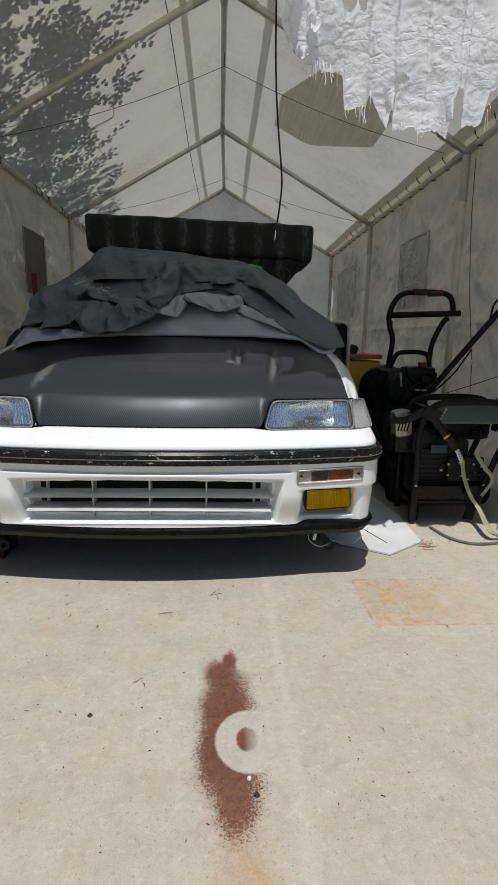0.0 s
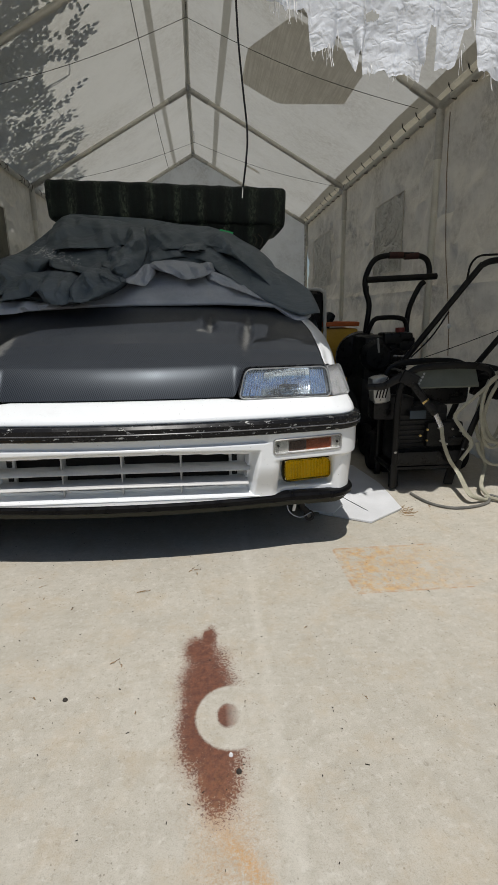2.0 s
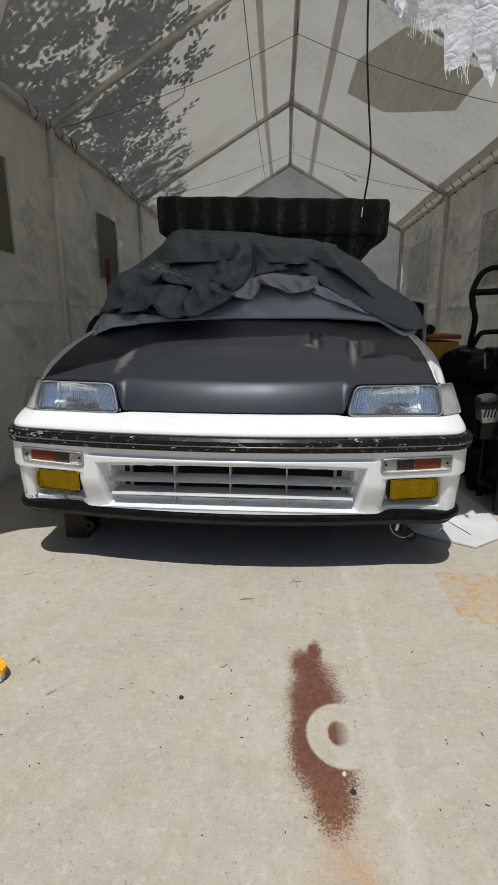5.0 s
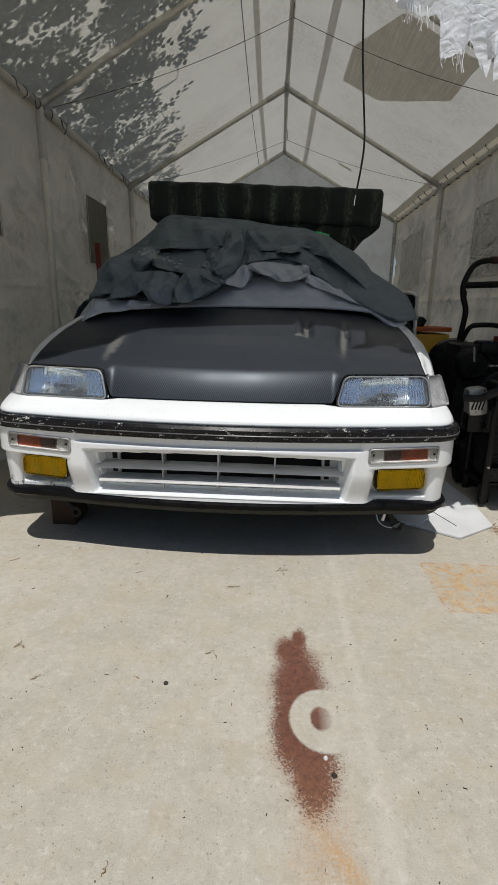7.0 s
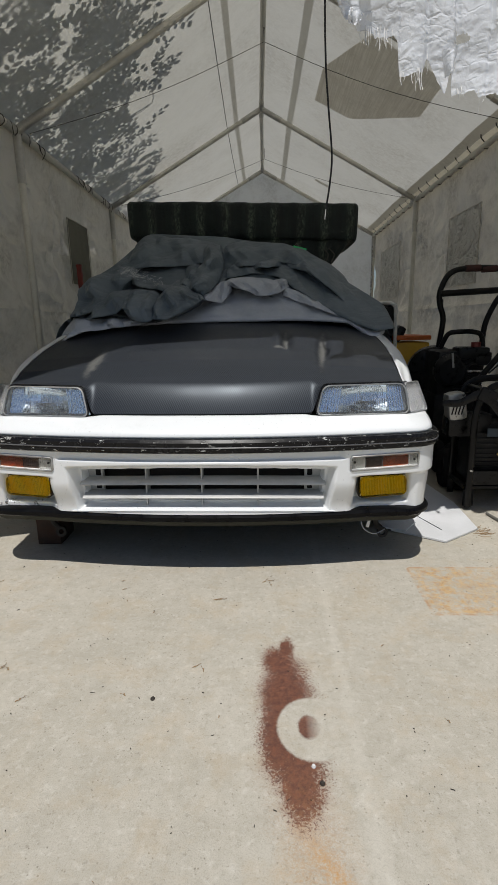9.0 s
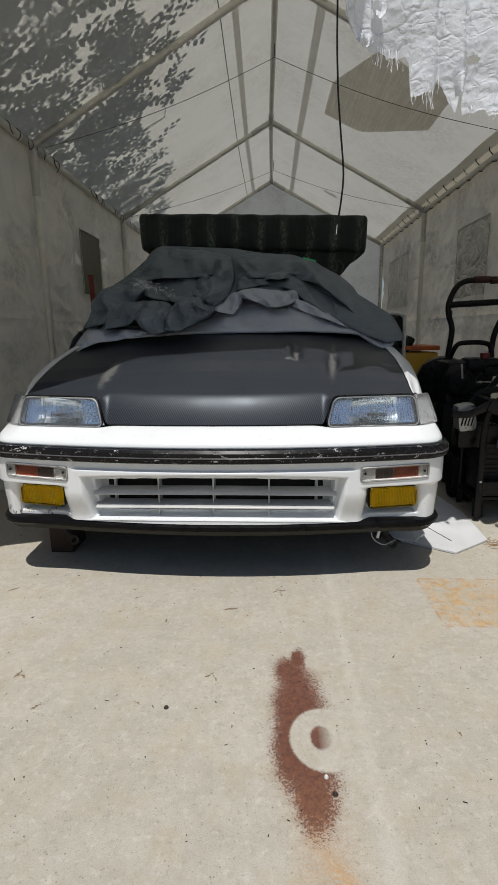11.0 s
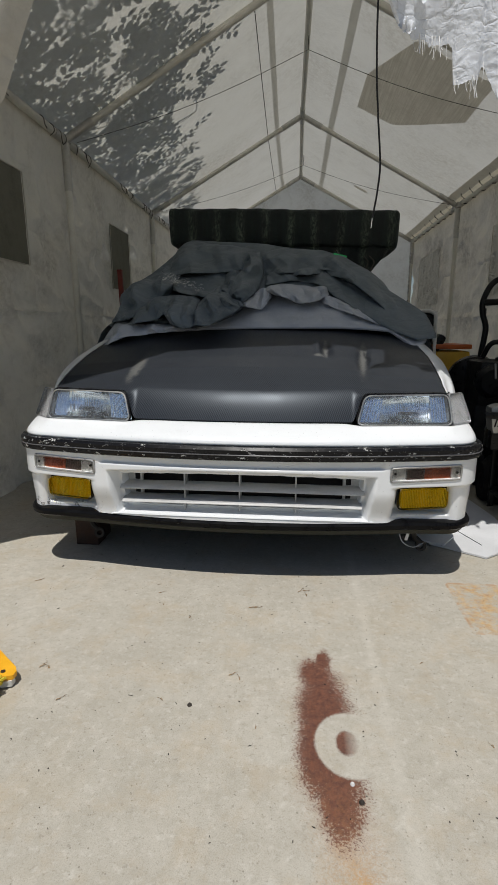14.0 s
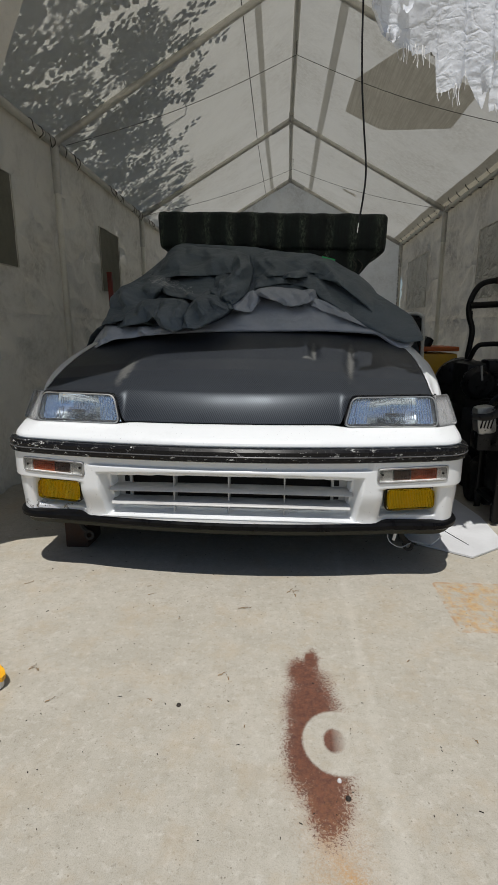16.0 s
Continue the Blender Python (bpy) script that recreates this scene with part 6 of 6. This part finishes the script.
Geo().box((0, 0, 0.66), (0.035, 0.03, 1.32), 0.004).part("shaft", RED, stick)
Geo().box((0, 0, 1.325), (0.038, 0.033, 0.012), 0.002).part("cap", RED, stick)

# ---- white boards on the floor ----
board = thing("plastic_board", "white plastic board lying on the concrete beside the car", "board", (0, 0, 0))
Geo().slab([(0.715, 2.262, 0.010), (0.890, 2.388, 0.010), (0.905, 2.70, 0.010), (0.86, 3.02, 0.010), (0.70, 3.02, 0.010), (0.62, 2.66, 0.010), (0.53, 2.38, 0.010)], (0, 0, -0.007)).part("sheet", BOARD, board)
panel2 = thing("trim_panel", "grey-white flat panel lying under the bumper", "panel", (0, 0, 0))
Geo().slab([(0.47, 2.40, 0.018), (0.58, 2.345, 0.020), (0.645, 2.43, 0.024), (0.62, 2.62, 0.05), (0.48, 2.62, 0.04)], (0, 0, -0.006)).part("sheet", BOARD, panel2)
Geo().tube([(0.665, 2.56, 0.0115), (0.735, 2.37, 0.0115)], 0.0013, 6).part("slit", DEEP, board)

# ---- yellow things at the edge ----
scoop = thing("yellow_dustpan", "yellow plastic dustpan lying on the concrete", "dustpan", (-0.888, 1.472, 0.0))
PAN = [(0.165, -0.042), (0.184, -0.036), (0.184, -0.020), (0.172, -0.004), (-0.01, 0.135), (-0.20, 0.04), (-0.12, -0.09), (-0.02, -0.085)]
Geo().slab([(x, y, 0.034 + 0.05 * (0.18 - x) ** 2) for x, y in PAN], (0, 0, -0.012)).part("pan", YELLOW, scoop)
Geo().slab([(x * 0.98, y - 0.004, 0.021 + 0.05 * (0.18 - x) ** 2) for x, y in PAN], (0, 0, -0.016)).part("rim", WHITEPIPE, scoop, "pale underside")
Geo().tube([(0.152, -0.026, 0.030), (0.152, -0.026, 0.036)], 0.006, 10).part("rivet", RUST, scoop)
mitt = thing("chenille_mitt", "fuzzy yellow chenille wash mitt lying on the concrete", "wash mitt", (-0.798, 1.335, 0.0))
Geo().box((0, 0, 0.030), (0.14, 0.16, 0.05), 0.022, segments=3).part("body", FUZZ, mitt)
noodles = Geo()
for i in range(420):
    u, v = random.uniform(-0.075, 0.075), random.uniform(-0.085, 0.085)
    z = 0.05 * (1 - (u / 0.09) ** 4) * (1 - (v / 0.10) ** 4) + 0.008
    d = Vector((u * 4 + random.uniform(-0.5, 0.5), v * 4 + random.uniform(-0.5, 0.5), 0.7)).normalized() * 0.016
    noodles.tube([(u, v, z - 0.004), (u + d.x * 0.6, v + d.y * 0.6, z + d.z * 0.7), (u + d.x * 1.2, v + d.y * 1.2, z + d.z * 0.8)], 0.0042, 5, 0.003)
pile = noodles.part("pile", FUZZ, mitt)
pile["kind"] = "stuff"

# ---- tree over the shelter, seen as its shadow through the roof ----
tree = thing("overhanging_tree", "leafy tree standing beside the shelter, overhanging its roof", "tree", (-2.9, 3.3, 0))
Geo().tube([Vector(p) for p in curve_pts([(0, 0, -0.05), (0.05, 0.05, 1.2), (-0.05, 0.0, 2.4), (0.1, 0.1, 3.5), (0.2, 0.1, 4.6)], 5)], 0.16, 12, 0.05).part("trunk", BARK, tree)
EDGE_X = [(1.5, -0.40), (3.4, -0.42), (4.15, -0.50), (4.55, -0.78), (5.1, -0.83), (5.6, -1.0), (6.3, -1.16), (6.9, -1.5)]
rng = random.Random(7)
leaves, twigs = Geo(), Geo()
limbs = []
for k in range(9):
    y = 2.2 + k * 0.52
    tip = Vector((lerp_table(y, EDGE_X) - 0.25, y, 0))
    tip.z = RIDGE + SLOPE * tip.x + 0.45 + 0.25 * (k % 3)
    pts = curve_pts([(-2.8, 3.4, 2.6 + 0.12 * k), (-2.2, 3.4 + (y - 3.4) * 0.55, 3.0 + 0.06 * k), tip], 8)
    limbs += pts
    Geo().tube([p - Vector((-2.9, 3.3, 0)) for p in pts], 0.035, 8, 0.006).part("limb", BARK, tree)
count = 0
while count < 1180:
    # later clusters: unseen low foliage, added to darken the left wall from outside
    shading_crown = count >= 690
    y = rng.uniform(2.05, 6.6)
    x = rng.uniform(-1.75, -0.3) if not shading_crown else rng.uniform(-2.6, -1.75)
    over = lerp_table(y, EDGE_X) - x
    if not shading_crown and (over < 0.0 or rng.random() > 0.30 + over * 1.6 or wave(x * 3.2, y * 2.6, 4.0) < -0.36 + 0.22 * (over < 0.3)):
        continue
    count += 1
    h = 0.10 + (0.7 + 3.8 * min(0.6, over)) * rng.random() ** 1.3 if not shading_crown else rng.uniform(-1.5, 1.1)
    base = Vector((x, y, RIDGE + SLOPE * x + 0.03)) + Vector(SUN_TO) / SUN_TO.z * h
    d = Vector((rng.uniform(0.1, 1.0), rng.uniform(-0.7, 0.9), rng.uniform(-0.15, 0.25))).normalized()
    size = rng.uniform(0.16, 0.30)
    start = base - d * size * 0.5
    near = min(limbs, key=lambda q: (q - start).length_squared)
    line = curve_pts([start, base + Vector((0, 0, 0.015)), base + d * size * 0.5], 3)
    twigs.tube(line, 0.0028, 4, 0.0012)
    if count % 3 == 0 and (near - start).length < 1.2:
        twigs.tube(curve_pts([near, (near + start) / 2 + Vector((0, 0, 0.06)), start], 3), 0.005, 4, 0.0028)
    for i in range(9):
        p = start + d * size * (i + 0.3) / 9
        side = d.cross(Vector((0, 0, 1))).normalized() * (1 if i % 2 else -1)
        lv = (side * 0.8 + d * 0.7 + Vector((0, 0, rng.uniform(-0.35, 0.25)))).normalized()
        ln, wd = rng.uniform(0.040, 0.074), rng.uniform(0.013, 0.021)
        across = lv.cross(Vector((rng.uniform(-0.4, 0.4), rng.uniform(-0.4, 0.4), 1))).normalized() * wd
        dip = Vector((0, 0, -0.004))
        leaves.add([p, p + lv * ln * 0.3 + across * 0.85, p + lv * ln * 0.65 + across * 0.8, p + lv * ln, p + lv * ln * 0.65 - across * 0.8, p + lv * ln * 0.3 - across * 0.85, p + lv * ln * 0.45 + dip],
                   [(0, 1, 6), (1, 2, 6), (2, 3, 6), (3, 4, 6), (4, 5, 6), (5, 0, 6)])
shift = Vector((2.9, -3.3, 0))
leaves.v = [tuple(Vector(p) + shift) for p in leaves.v]
twigs.v = [tuple(Vector(p) + shift) for p in twigs.v]
crown = leaves.part("crown", LEAF, tree)
crown["kind"] = "stuff"
twig = twigs.part("twigs", BARK, tree)
twig["kind"] = "stuff"

# ---- litter on the slab ----
def dead_leaf(x, y, size, turn):
    """A curled strip of dry leaf with a thin bent stalk, lying flat."""
    ob = thing("dry_leaf", "small curled dry brown leaf on the concrete", "leaf", (x, y, 0.001), "dry leaves on the slab", (0, 0, turn))
    bend = 0.5 + 0.5 * math.sin(x * 91 + y * 37)

    def blade(a, b):
        ang = (a - 0.5) * (1.2 + 1.6 * bend)
        r = size * 0.42
        w = size * 0.26 * (b - 0.5) * math.sin(math.pi * (0.05 + 0.9 * a))
        return ((r + w) * math.sin(ang), (r + w) * (1 - math.cos(ang)), 0.0015 + 0.06 * size * (2 * b - 1) ** 2 + 0.05 * size * abs(wave(a * 5, b * 2, x)))
    Geo().grid(blade, 10, 4).part("blade", DRY, ob)
    Geo().tube(curve_pts([(-size * 0.3, size * 0.05, 0.001), (-size * 0.6, -size * 0.05, 0.003), (-size * 0.75, size * 0.12 * (1 + bend), 0.001), (-size * 0.95, size * 0.1, 0.001)], 4), 0.0009, 4).part("stalk", DRY, ob)


for x, y, size, turn in ((0.013, 1.975, 0.030, 60), (0.02, 1.95, 0.022, 110), (0.03, 1.965, 0.018, 10), (-0.126, 1.846, 0.026, 5), (-0.140, 1.848, 0.02, 20), (-0.163, 1.535, 0.022, 40), (-0.157, 1.525, 0.018, 120),
                         (-0.669, 1.527, 0.020, 70), (-0.663, 1.52, 0.016, 150), (-0.567, 1.412, 0.018, 50), (1.03, 2.42, 0.024, 70), (1.045, 2.425, 0.02, 140), (-0.264, 1.014, 0.016, 80), (0.93, 2.40, 0.02, 15), (-0.455, 1.913, 0.016, 30), (-0.434, 1.845, 0.010, 95), (-0.331, 1.780, 0.012, 65), (-0.905, 1.960, 0.024, 35), (-0.477, 1.965, 0.012, 20), (-0.336, 1.429, 0.012, 160), (-0.099, 1.367, 0.010, 100), (0.325, 1.62, 0.010, 45), (0.40, 1.36, 0.012, 130)):
    dead_leaf(x, y, size, turn)
for x, y, r in ((-0.259, 1.415, 0.0057), (0.113, 1.200, 0.0055), (0.10, 1.237, 0.0045)):
    seed = thing("dropped_seed", "small %s on the concrete" % ("white paint drip" if r < 0.005 else "dark seed"), "seed", (x, y, 0))
    Geo().lathe([(0.0, 0.006), (r * 0.6, 0.005), (r, 0.002), (r, 0.0)], Matrix(), 10).part("husk", THREAD if r < 0.005 else SPECK, seed)
specks = Geo()
rng = random.Random(3)
for i in range(480):
    x, y = rng.uniform(-1.3, 1.45), rng.uniform(0.7, 2.5)
    a, ln = rng.uniform(0, 6.28), rng.uniform(0.0015, 0.0045) * (2.4 if rng.random() < 0.12 else 1)
    specks.tube([(x, y, 0.0012), (x + ln * math.cos(a), y + ln * math.sin(a), 0.0016)], rng.uniform(0.0005, 0.0012), 4)
grit = specks.part("ground_litter", SPECK)
tagged(grit, "scattered dark grit and leaf bits on the concrete", "litter", kind="stuff")
needles = Geo()
for i in range(24):
    x, y = 0.885 + rng.gauss(0, 0.022), 2.365 + rng.gauss(0, 0.018)
    a, ln = rng.uniform(-0.3, 1.6), rng.uniform(0.02, 0.05)
    needles.tube([(x, y, 0.0015), (x + ln * math.cos(a), y + ln * math.sin(a), 0.003)], 0.0009, 4)
tagged(needles.part("dry_needles", DRY), "dry brown needles gathered beside the white board", "litter", kind="stuff")
